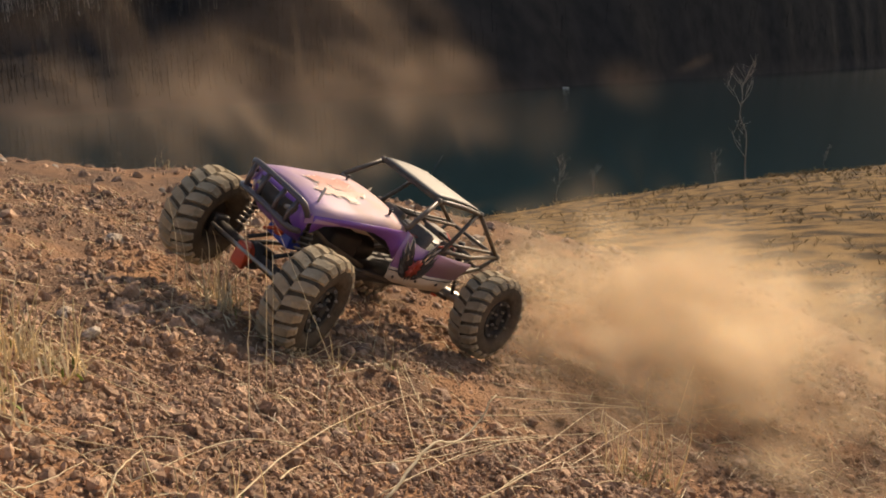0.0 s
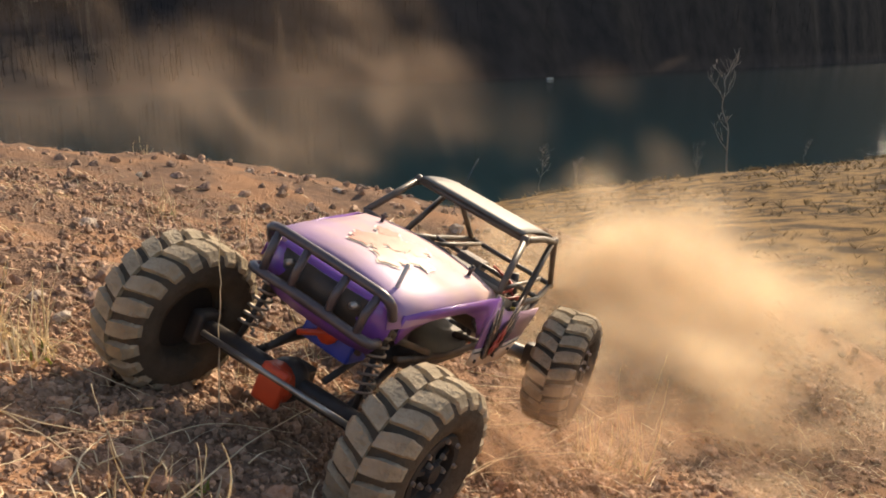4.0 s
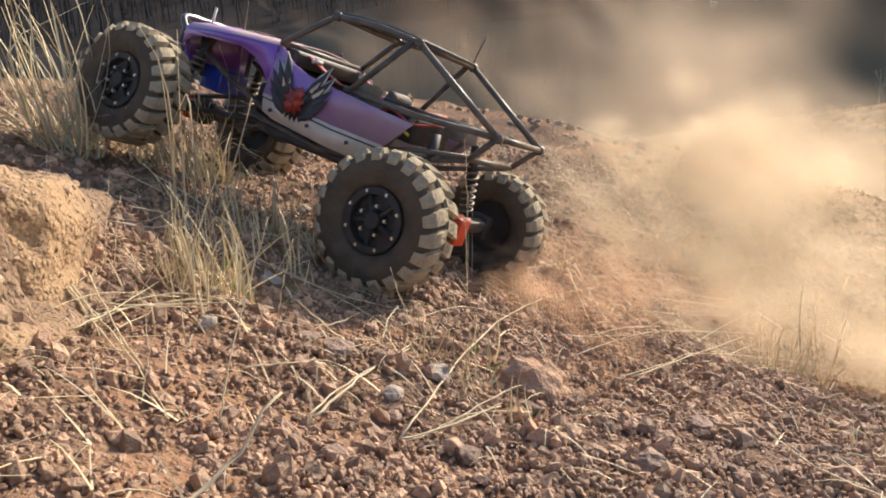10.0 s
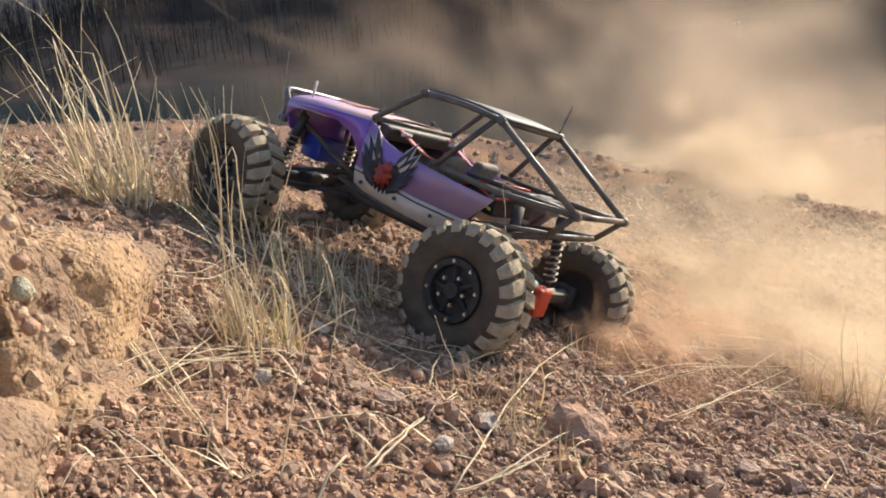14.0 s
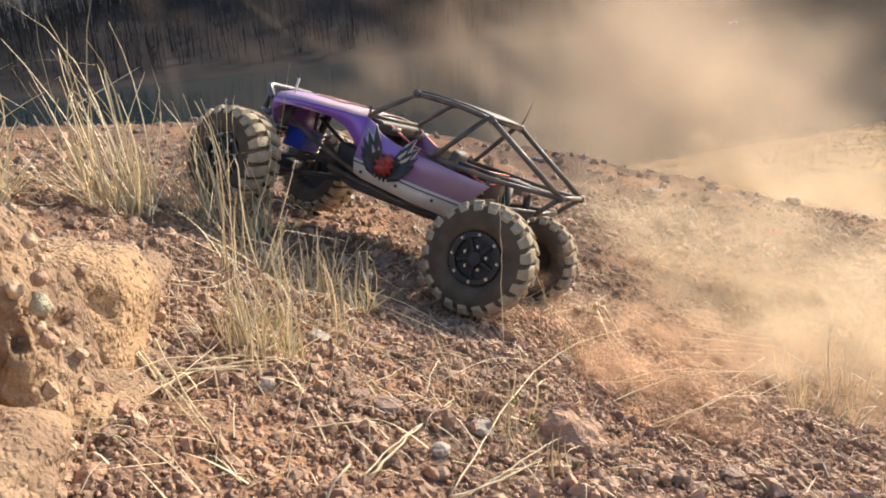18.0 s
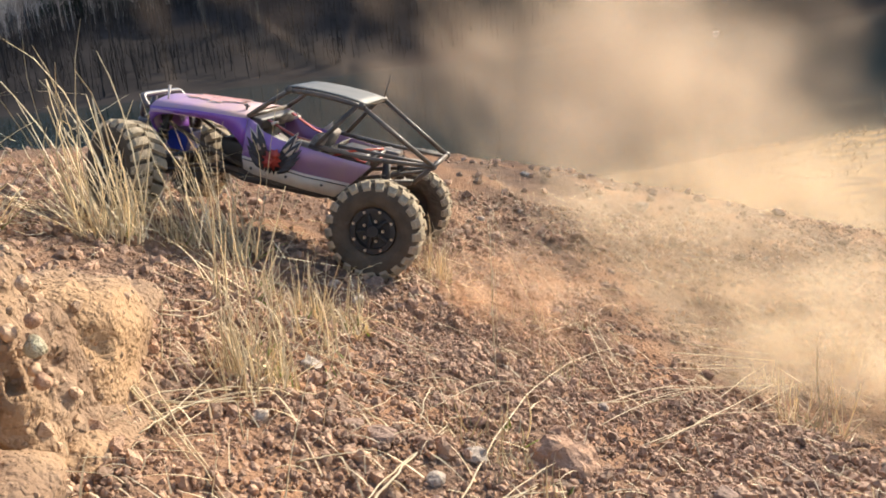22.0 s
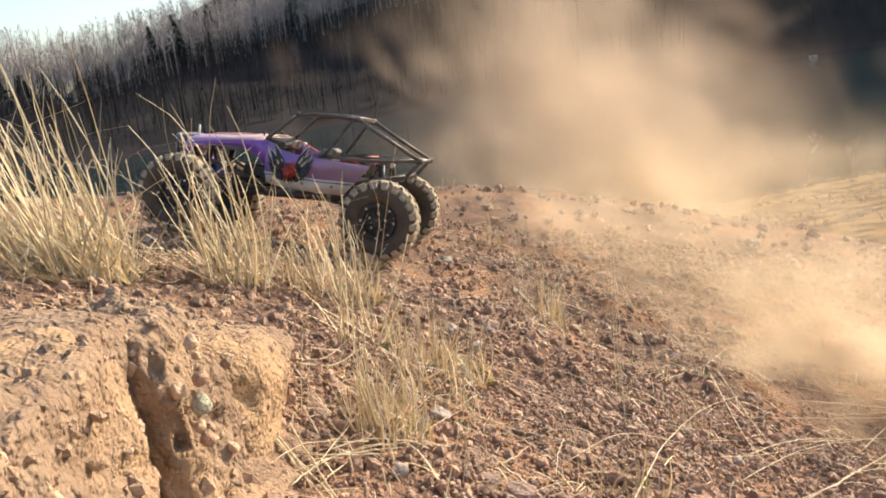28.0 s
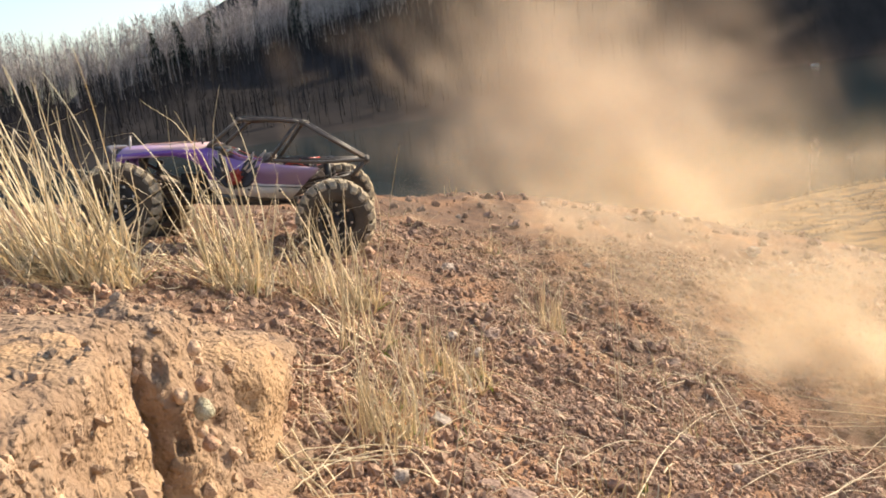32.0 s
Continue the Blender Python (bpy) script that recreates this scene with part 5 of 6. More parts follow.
STEMS.append((0.00070, [(-0.005, 0.874, 0.000), (0.056, 0.784, 0.005), (0.107, 0.758, 0.000)]))
STEMS.append((0.00080, [(-0.168, 0.582, 0.000), (-0.132, 0.536, 0.005), (-0.095, 0.479, 0.005), (-0.055, 0.408, 0.000)]))
STEMS.append((0.00090, [(0.068, 0.431, 0.000), (0.100, 0.448, 0.004), (0.144, 0.491, 0.000)]))
STEMS.append((0.00080, [(0.352, 1.046, 0.000), (0.321, 0.846, 0.004), (0.308, 0.730, 0.000)]))
STEMS.append((0.00070, [(-0.110, 0.558, 0.000), (-0.077, 0.586, 0.005), (-0.018, 0.613, 0.000)]))
STEMS.append((0.00070, [(-0.126, 0.490, 0.000), (-0.108, 0.550, 0.005), (-0.086, 0.685, 0.000)]))
STEMS.append((0.00080, [(-0.169, 0.594, 0.000), (-0.120, 0.522, 0.005), (-0.093, 0.484, 0.000)]))
STEMS.append((0.00080, [(-0.159, 0.707, 0.000), (-0.126, 0.737, 0.005), (-0.103, 0.815, 0.000)]))
STEMS.append((0.00090, [(-0.127, 0.513, 0.000), (-0.103, 0.546, 0.005), (-0.060, 0.585, 0.000)]))
for k, (r, pts) in enumerate(STEMS):
    stem_points = []
    for x, y, lift in pts:
        p = rest(x, y)
        p.z += lift + 0.007
        stem_points.append(p)
    make_stem(stem_points, r, 700 + k, "long bleached dry grass stem lying across the gravel" if max(q[2] for q in pts) < 0.05 else "thin dry grass stem standing up from the gravel")

CAUGHT = [(-0.0340, -0.0124, 0.0972), (0.0076, 0.0021, 0.0401), (0.0355, -0.0112, -0.0104), (0.0731, 0.0058, -0.0457)]
caught_stem = make_stem([Vector(p) for p in CAUGHT], 0.0016, 777, "thick bleached straw caught and dragged along by a wheel")

rnd = random.Random(21)
for k in range(60):
    x, y = rnd.uniform(-0.45, 1.3), rnd.uniform(0.35, 1.5)
    if x < -0.02 and y < 0.6:
        continue
    a, l = rnd.uniform(0, math.tau), rnd.uniform(0.03, 0.1)
    q = (x + l * math.cos(a), y + l * math.sin(a))
    mid = ((x + q[0]) / 2 + rnd.gauss(0, 0.01), (y + q[1]) / 2 + rnd.gauss(0, 0.01))
    make_stem([rest(x, y) + Vector((0, 0, 0.003)), rest(*mid) + Vector((0, 0, rnd.uniform(0.004, 0.02))), rest(*q) + Vector((0, 0, rnd.uniform(0.003, 0.03)))], rnd.uniform(0.0006, 0.0011), 800 + k)


def make_litter():
    """Broken straw and dead grass lying about in the gravel, and the sparse dry growth of the wide slope."""
    rnd = random.Random(31)
    verts, faces = [], []
    for k in range(6200):
        x, y = rnd.uniform(-0.5, 1.5), 0.3 + 1.8 * rnd.random() ** 1.4
        if noise.noise(Vector((x * 2.5, y * 2.5, 9))) < 0.0 and rnd.random() < 0.7:
            continue
        a, l = rnd.uniform(0, math.tau), rnd.uniform(0.01, 0.045)
        p = rest(x, y) + Vector((0, 0, 0.003))
        q = rest(x + l * math.cos(a), y + l * math.sin(a)) + Vector((0, 0, rnd.uniform(0.002, 0.014)))
        blade(verts, faces, p, q, (0, 0, rnd.uniform(0, 0.006)), rnd.uniform(0.0004, 0.0009), 3)
    tagged(new("straw_litter", raw_mesh("straw_litter", [tuple(v) for v in verts], faces, M_STRAW, False)), "broken dry straw strewn over the gravel", "straw", kind="stuff")
    verts, faces = [], []
    for k in range(7500):
        x, y = 1.0 + 34 * rnd.random() ** 1.7, 1.5 + 30 * rnd.random() ** 1.3
        if math.hypot(x - 0.4, y - 1.3) < 1.7 or float(height(x, y)) < LAKE_Z + 1:
            continue
        if noise.noise(Vector((x * 0.5, y * 0.5, 2))) < -0.05:
            continue
        d = math.hypot(x, y)
        p = Vector((x, y, surface(x, y) - 0.01))
        for j in range(5):
            a, h = rnd.uniform(0, math.tau), rnd.uniform(0.03, 0.11) * (0.5 + 0.035 * d)
            blade(verts, faces, p, p + Vector((0.9 * h * math.cos(a), 0.9 * h * math.sin(a), h)), (0, 0, 0), 0.0012 * (1 + 0.4 * d), 2)
    tagged(new("meadow_grass", raw_mesh("meadow_grass", [tuple(v) for v in verts], faces, M_MEADOW, False)), "sparse dry yellow grass over the wide slope", "grass", kind="stuff")


make_litter()


# ---- trees ----
def bare_tree(verts, faces, foot, tall, rnd, boughs=14, thick=0.011, droop=0.0):
    """Trunk and boughs of a leafless tree as thin tapered strips."""
    foot = Vector(foot)
    lean = Vector((rnd.gauss(0, 0.04), rnd.gauss(0, 0.04), 1))
    top = foot + lean * tall
    blade(verts, faces, foot, top, (rnd.gauss(0, 0.02) * tall, rnd.gauss(0, 0.02) * tall, 0), tall * thick, 4)
    for k in range(boughs):
        t = rnd.uniform(0.3, 0.97)
        p = foot.lerp(top, t)
        a, l = rnd.uniform(0, math.tau), tall * rnd.uniform(0.1, 0.3) * (1.25 - t)
        q = p + Vector((l * math.cos(a) * 0.7, l * math.sin(a) * 0.7, l * rnd.uniform(0.5, 1.0)))
        blade(verts, faces, p, q, (0, 0, -0.05 * l), tall * thick * 0.45, 1)
        for j in range(2):
            u = p.lerp(q, rnd.uniform(0.4, 0.9))
            w = u + Vector((rnd.gauss(0, 0.3) * l, rnd.gauss(0, 0.3) * l, l * rnd.uniform(0.2, 0.6)))
            blade(verts, faces, u, w, (0, 0, 0), tall * thick * 0.3, 1)


def make_woods():
    rnd = random.Random(41)
    verts, faces = [], []
    for k in range(1450):
        s, u = rnd.uniform(-85, 40) if k % 7 else rnd.uniform(-200, 110), 47 + 35 * rnd.random() ** 0.9
        bare_tree(verts, faces, hill_point(s, u), rnd.uniform(8, 15.5), rnd, 26, 0.007)
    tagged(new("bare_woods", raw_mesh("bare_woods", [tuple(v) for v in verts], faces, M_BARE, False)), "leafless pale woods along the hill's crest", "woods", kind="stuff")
    verts, faces = [], []
    for k in range(700):
        s, u = rnd.uniform(-90, 45), rnd.uniform(38, 60)
        bare_tree(verts, faces, hill_point(s, u), rnd.uniform(2.5, 6.5), rnd, 16, 0.016)
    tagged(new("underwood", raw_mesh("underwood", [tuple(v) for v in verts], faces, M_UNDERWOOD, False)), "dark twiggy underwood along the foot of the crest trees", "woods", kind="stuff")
    verts, faces = [], []
    for k in range(1100):
        s, u = rnd.uniform(-220, 420), rnd.uniform(3, 50)
        bare_tree(verts, faces, hill_point(s, u), rnd.uniform(3.5, 8), rnd, 7, 0.012)
    for k in range(1700):
        s, u = rnd.uniform(-95, 80), rnd.uniform(4, 58)
        bare_tree(verts, faces, hill_point(s, u), rnd.uniform(3, 8), rnd, 6, 0.016)
    tagged(new("slope_woods", raw_mesh("slope_woods", [tuple(v) for v in verts], faces, M_SHADED_WOODS, False)), "leafless thicket covering the steep hillside, dark with painted shade", "woods", kind="stuff")


make_woods()


def make_birch(s, u, tall, seed):
    tree = new("birch_tree", None)
    tree.location = hill_point(s, u)
    tagged(tree, "slender birch trunk standing on the far hillside, shade painted into its bark", "tree", "birches on the hillside")
    rnd = random.Random(seed)
    bm = bmesh.new()
    lean = rnd.gauss(0, 0.05)
    tube(bm, [(lean * tall * t * t + 0.15 * math.sin(5 * t + seed), 0, tall * t - 0.5) for t in (0, 0.2, 0.4, 0.6, 0.8, 1.0)], 0.075, 5, 0.025)
    part("trunk", bm, M_SHADED_BIRCH, tree)
    verts, faces = [], []
    for k in range(16):
        t = rnd.uniform(0.5, 1.0)
        p = Vector((lean * tall * t * t, 0, tall * t - 0.5))
        a, l = rnd.uniform(0, math.tau), rnd.uniform(0.6, 1.8)
        blade(verts, faces, p, p + Vector((l * 0.5 * math.cos(a), l * 0.5 * math.sin(a), l)), (0, 0, 0), 0.03, 2)
    ob = new("boughs", raw_mesh("boughs", [tuple(v) for v in verts], faces, M_SHADED_BIRCH, False))
    ob.parent = tree


BIRCHES = [
    (-16.1, 3.3, 19.5),
    (-18.2, 19.5, 10.9),
    (6.3, 29.5, 12.2),
    (52.2, 16.5, 10.3),
    (-15.7, 24.4, 8.7),
    (-8.8, 14.4, 13.3),
    (6.6, 28.7, 14.8),
    (-7.5, 18.7, 11.1),
    (-16.7, 24.2, 8.7),
    (-7.7, 17.7, 9.8),
    (-15.9, 24.9, 7.5),
    (-14.4, 14.8, 7.1),
    (-9.6, 14.7, 13.3),
]
for k, (s, u, tall) in enumerate(BIRCHES):
    make_birch(s, u, tall, 60 + k)


def make_conifer(place, tall, seed):
    tree = new("conifer", None)
    tree.location = place
    tagged(tree, "dark green conifer among the leafless trees", "tree", "conifers on the crest")
    rnd = random.Random(seed)
    bm = bmesh.new()
    tube(bm, [(0, 0, -1), (0, 0, tall * 0.5), (0, 0, tall)], 0.16, 6, 0.03)
    part("trunk", bm, M_TWIG, tree)
    verts, faces = [], []
    for k in range(420):
        t = rnd.random() ** 0.8
        z = tall * (0.12 + 0.88 * t)
        l = (1 - t) * tall * 0.42 * rnd.uniform(0.5, 1.1) + 0.15
        a = rnd.uniform(0, math.tau)
        p = Vector((0, 0, z))
        q = Vector((l * math.cos(a), l * math.sin(a), z - 0.25 * l + rnd.gauss(0, 0.1)))
        blade(verts, faces, p, q, (0, 0, 0.12 * l), 0.15, 2)
        for j in range(3):
            m = p.lerp(q, rnd.uniform(0.3, 1))
            blade(verts, faces, m, m + Vector((rnd.gauss(0, 0.3), rnd.gauss(0, 0.3), -rnd.uniform(0.05, 0.3))), (0, 0, 0), 0.12, 1)
    ob = new("crown", raw_mesh("crown", [tuple(v) for v in verts], faces, M_NEEDLE, False))
    ob.parent = tree


CONIFERS = [
    (-33.0, 54.0, 11.5),
    (-24.5, 53.0, 12.5),
    (-71.0, 54.0, 7.0),
    (-66.0, 54.0, 5.5),
    (-2.0, 55.0, 12.0),
    (-38.0, 57.0, 10.0),
]
SAPLINGS = [
    (20.86, 26.68, -4.25, 4.1),
    (11.00, 23.30, -4.14, 1.77),
    (12.56, 23.66, -4.14, 1.16),
    (19.91, 27.36, -4.44, 1.46),
    (24.40, 26.37, -3.92, 1.03),
]
FALLEN = [(-43.72, 243.68, 15.17), (-38.10, 244.67, 14.30), (-27.06, 200.96, 10.19)]
BOAT = (104.2, 217.6)
for k, (s, u, tall) in enumerate(CONIFERS):
    make_conifer(hill_point(s, u), tall, 80 + k)


def make_dead_tree(place, tall, seed, spread=1.0, name="dead_tree"):
    """A bare sapling: crooked trunk, forked limbs and fine twigs."""
    tree = new(name, None)
    tree.location = place
    tagged(tree, "leafless grey sapling at the edge of the bank", "tree", "bare saplings on the bank")
    rnd = random.Random(seed)
    bm = bmesh.new()
    line = [Vector((0, 0, -0.3))]
    for k in range(6):
        line.append(line[-1] + Vector((rnd.gauss(-0.012, 0.03) * tall, rnd.gauss(0, 0.03) * tall, tall / 6)))
    tube(bm, curve_points(line, 3), tall * 0.008, 6, tall * 0.0024)
    part("trunk", bm, M_BIRCH, tree)
    for k in range(9):
        t = rnd.uniform(1.5, 5.8)
        p = line[int(t)].lerp(line[int(t) + 1], t % 1)
        a, l = rnd.uniform(0, math.tau), tall * rnd.uniform(0.12, 0.3) * spread
        q = p + Vector((l * 0.6 * math.cos(a), l * 0.6 * math.sin(a), l * 0.9))
        bm = bmesh.new()
        tube(bm, curve_points([p, p.lerp(q, 0.5) + Vector((rnd.gauss(0, 0.06) * l, rnd.gauss(0, 0.06) * l, 0)), q], 2), tall * 0.0036, 5, tall * 0.0014)
        for j in range(4):
            u = p.lerp(q, rnd.uniform(0.3, 0.95))
            tube(bm, [u, u + Vector((rnd.gauss(0, 0.35) * l, rnd.gauss(0, 0.35) * l, l * rnd.uniform(0.2, 0.6)))], tall * 0.0022, 4, tall * 0.001)
        part("limb", bm, M_BIRCH, tree)


for k, (x, y, z, tall) in enumerate(SAPLINGS):
    make_dead_tree((x, y, z), tall, 90 + k)

bm = bmesh.new()
tube(bm, curve_points(FALLEN, 4), 0.16, 6, 0.07)
tagged(new("fallen_trunk", finish(bm, "fallen_trunk", M_BIRCH)), "bleached fallen tree trunk on the dark hillside", "log")


def make_boat():
    boat = new("boat", None)
    boat.location = (BOAT[0], BOAT[1], LAKE_Z + 0.05)
    boat.rotation_euler = (0, 0, radians(20))
    boat.scale = (0.75, 0.75, 0.45)
    tagged(boat, "small white boat moored by the far shore", "boat")
    bm = bmesh.new()
    sheet(bm, [[(x, w * s, h) for s, h in ((-1, 0.55), (-0.7, 0.05), (0, -0.15), (0.7, 0.05), (1, 0.55))] for x, w in ((-1.5, 0.55), (-0.5, 0.65), (0.7, 0.55), (1.7, 0.06))], 0.05)
    part("hull", bm, M_HULL, boat)
    bm = bmesh.new()
    block(bm, (-0.4, 0, 0.45), (0.3, 1.1, 0.06), 0.02)
    part("bench", bm, M_HULL, boat)


make_boat()


# ---- dust ----
def make_cloud(name, label, flecks, spread, size, mat, seed, puffs):
    """A drifting cloud of dust, as soft flecks that crowd into puffs and lie athwart the light."""
    rnd = np.random.RandomState(seed)
    heart = rnd.normal(size=(puffs, 3)) * 0.55
    weight = rnd.uniform(0.5, 1.5, puffs)
    which = rnd.choice(puffs, flecks, p=weight / weight.sum())
    wide = rnd.uniform(0.4, 0.85, puffs)[which][:, None]
    centre = (heart[which] + rnd.normal(size=(flecks, 3)) * wide) * np.array(spread)
    face = np.array((0.66, 0.45, 0.52)) + rnd.normal(size=(flecks, 3)) * 0.55
    r = size * rnd.uniform(0.55, 1.5, flecks)
    verts, faces, uvs = [], [], []
    ring = [(1.06 * math.cos(k * math.tau / 8), 1.06 * math.sin(k * math.tau / 8)) for k in range(8)]
    for i in range(flecks):
        q = Vector(face[i]).to_track_quat("Z", "Y").to_matrix()
        p = Vector(centre[i])
        for u, v in ring:
            verts.append(p + q @ Vector((u, v, 0)) * float(r[i]))
        faces.append(tuple(range(8 * i, 8 * i + 8)))
        uvs.extend(ring)
    me = raw_mesh(name, [tuple(v) for v in verts], faces, mat, False)
    layer = me.uv_layers.new(name="fleck")
    layer.data.foreach_set("uv", np.array(uvs).ravel())
    ob = new(name, me)
    tagged(ob, label, "dust", "drifting dust", "stuff")
    return ob


DUST = []
DUST.append(("tan dust thrown up behind the crawler", 240, (0.22, 0.17, 0.1), 0.1, 0, [(0, 1.11, 1.53, -0.06), (1, 1.12, 1.51, -0.06), (2.5, 1.15, 1.45, -0.07), (4.5, 1.11, 1.57, 0.03), (6, 1.05, 1.53, 0.05), (7, 0.99, 1.57, 0.03), (8, 0.97, 1.67, 0.05), (9, 1.03, 1.73, 0.07), (10, 1.04, 1.81, 0.05), (11, 0.94, 1.95, 0.04), (13, 0.98, 2.05, 0.07), (14.5, 1.17, 2.28, -0.02), (17, 1.33, 2.61, -0.14), (20, 1.58, 2.92, -0.22), (23, 1.42, 3.16, -0.21), (25, 1.16, 3.33, -0.14), (28, 0.88, 3.49, -0.04), (32, 0.92, 3.58, -0.03)]))
DUST.append(("low tan dust hanging over the slope", 155, (0.26, 0.26, 0.06), 0.1, 0, [(0, 1.10, 1.37, -0.06), (2.5, 1.11, 1.32, -0.08), (4.5, 0.98, 1.27, -0.07), (6, 0.77, 0.97, -0.03), (7, 0.84, 0.96, -0.06), (9, 0.91, 1.00, -0.08), (11, 0.74, 1.06, -0.02), (13, 0.74, 1.13, -0.02), (17, 0.89, 1.14, -0.06), (21, 0.92, 1.14, -0.07), (25, 0.78, 1.23, -0.02), (28, 0.75, 1.31, -0.00), (32, 0.77, 1.35, -0.00)]))
DUST.append(("thin brown dust drifting off ahead of the slope", 180, (1.7, 0.9, 0.6), 0.45, 4, [(0, 0.58, 7.11, 0.10), (6, 0.63, 7.06, -0.06), (9, 1.46, 6.85, -0.18), (13, 0.83, 6.96, 0.12), (17, 1.16, 6.88, 0.00), (21, 1.52, 6.81, -0.01), (25, 1.30, 7.37, 0.10), (28, 1.57, 7.82, -0.05), (32, 1.56, 7.82, 0.03)]))
DUST.append(("reddish dust sprayed from the rear wheel", 280, (0.12, 0.14, 0.03), 0.03, 1, [(0, 0.78, 1.39, -0.01), (2.5, 0.75, 1.28, -0.02), (4.5, 0.39, 0.67, 0.15), (6, 0.52, 0.62, 0.11), (7.5, 0.34, 0.49, 0.20), (9, 0.29, 0.85, 0.16), (11, 0.23, 0.85, 0.18), (13, 0.35, 0.89, 0.13), (14.5, 0.26, 0.85, 0.17), (16.5, 0.19, 0.76, 0.21), (17.5, 0.25, 0.76, 0.19), (18.5, 0.33, 0.77, 0.15), (20, 0.33, 0.95, 0.14), (21.5, 0.23, 1.02, 0.17), (23, 0.14, 1.13, 0.21), (25, -0.00, 1.39, 0.24), (28, 0.24, 1.65, 0.08), (32, 0.54, 1.62, 0.02)]))
DUST.append(("tall column of pale dust", 380, (0.42, 0.4, 0.36), 0.27, 3, [(0, 3.19, 4.20, -1.61), (2.5, 3.20, 4.25, -1.54), (4.5, 2.89, 4.30, -0.90), (6, 2.58, 3.91, -0.62), (7.5, 2.24, 3.50, -0.46), (9, 1.78, 3.18, -0.31), (11, 1.51, 2.99, -0.12), (13, 1.55, 2.99, -0.07), (14.5, 1.61, 3.09, -0.01), (17, 1.50, 3.20, 0.10), (19, 1.40, 3.35, 0.23), (21, 1.50, 3.46, 0.23), (23, 1.29, 3.62, 0.24), (25, 1.00, 3.67, 0.31), (28, 0.73, 3.87, 0.37), (32, 0.74, 3.85, 0.38)]))
DUST.append(("haze of dust over the far slope", 230, (0.55, 0.5, 0.2), 0.24, 2, [(0, 2.80, 3.70, -1.21), (2.5, 2.82, 3.70, -1.17), (4.5, 2.72, 3.70, -0.78), (6, 2.54, 3.72, -0.67), (9, 2.31, 3.20, -0.46), (13, 1.89, 3.24, -0.31), (17, 1.85, 2.97, -0.29), (21, 1.84, 3.00, -0.20), (25, 1.36, 3.39, -0.16), (28, 1.00, 3.47, -0.02), (32, 1.02, 3.47, -0.01)]))
DUST.append(("veil of fine dust low over the gravel", 150, (0.4, 0.42, 0.07), 0.12, 2, [(0, 1.05, 1.52, -0.03), (4.5, 1.04, 1.45, -0.04), (7, 0.97, 1.27, -0.06), (9, 0.73, 0.87, -0.01), (13, 0.61, 1.03, 0.02), (17, 0.70, 1.01, -0.01), (21, 0.77, 1.06, -0.03), (25, 0.63, 1.21, 0.03), (28, 0.57, 1.29, 0.05), (32, 0.59, 1.33, 0.05)]))
DUST.append(("thin pale haze over the gravel behind the crawler", 120, (0.3, 0.3, 0.08), 0.15, 2, [(0, 0.91, 1.56, 0.00), (2.5, 0.95, 1.55, -0.01), (4.5, 1.03, 1.60, -0.01), (7, 0.94, 1.39, -0.04), (9, 0.64, 1.34, 0.03), (13, 0.50, 1.35, 0.08), (17, 0.60, 1.42, 0.05), (21, 0.64, 1.61, 0.07), (25, 0.40, 1.65, 0.13), (28, 0.33, 1.72, 0.16), (32, 0.35, 1.80, 0.16)]))
dust_clouds = [make_cloud("dust_cloud", label, n, spread, size, (M_DUST, M_DUST_RED, M_DUST_THIN, M_DUST_MID, M_DUST_FAINT)[red], 900 + k, 60 if size > 0.11 else 11) for k, (label, n, spread, size, red, rows) in enumerate(DUST)]


def move_dust():
    for ob, (label, n, spread, size, red, rows) in zip(dust_clouds, DUST):
        walk(ob, [(t, pose(x, y, z, 0, 0, 0.4 * t)) for t, x, y, z in rows])


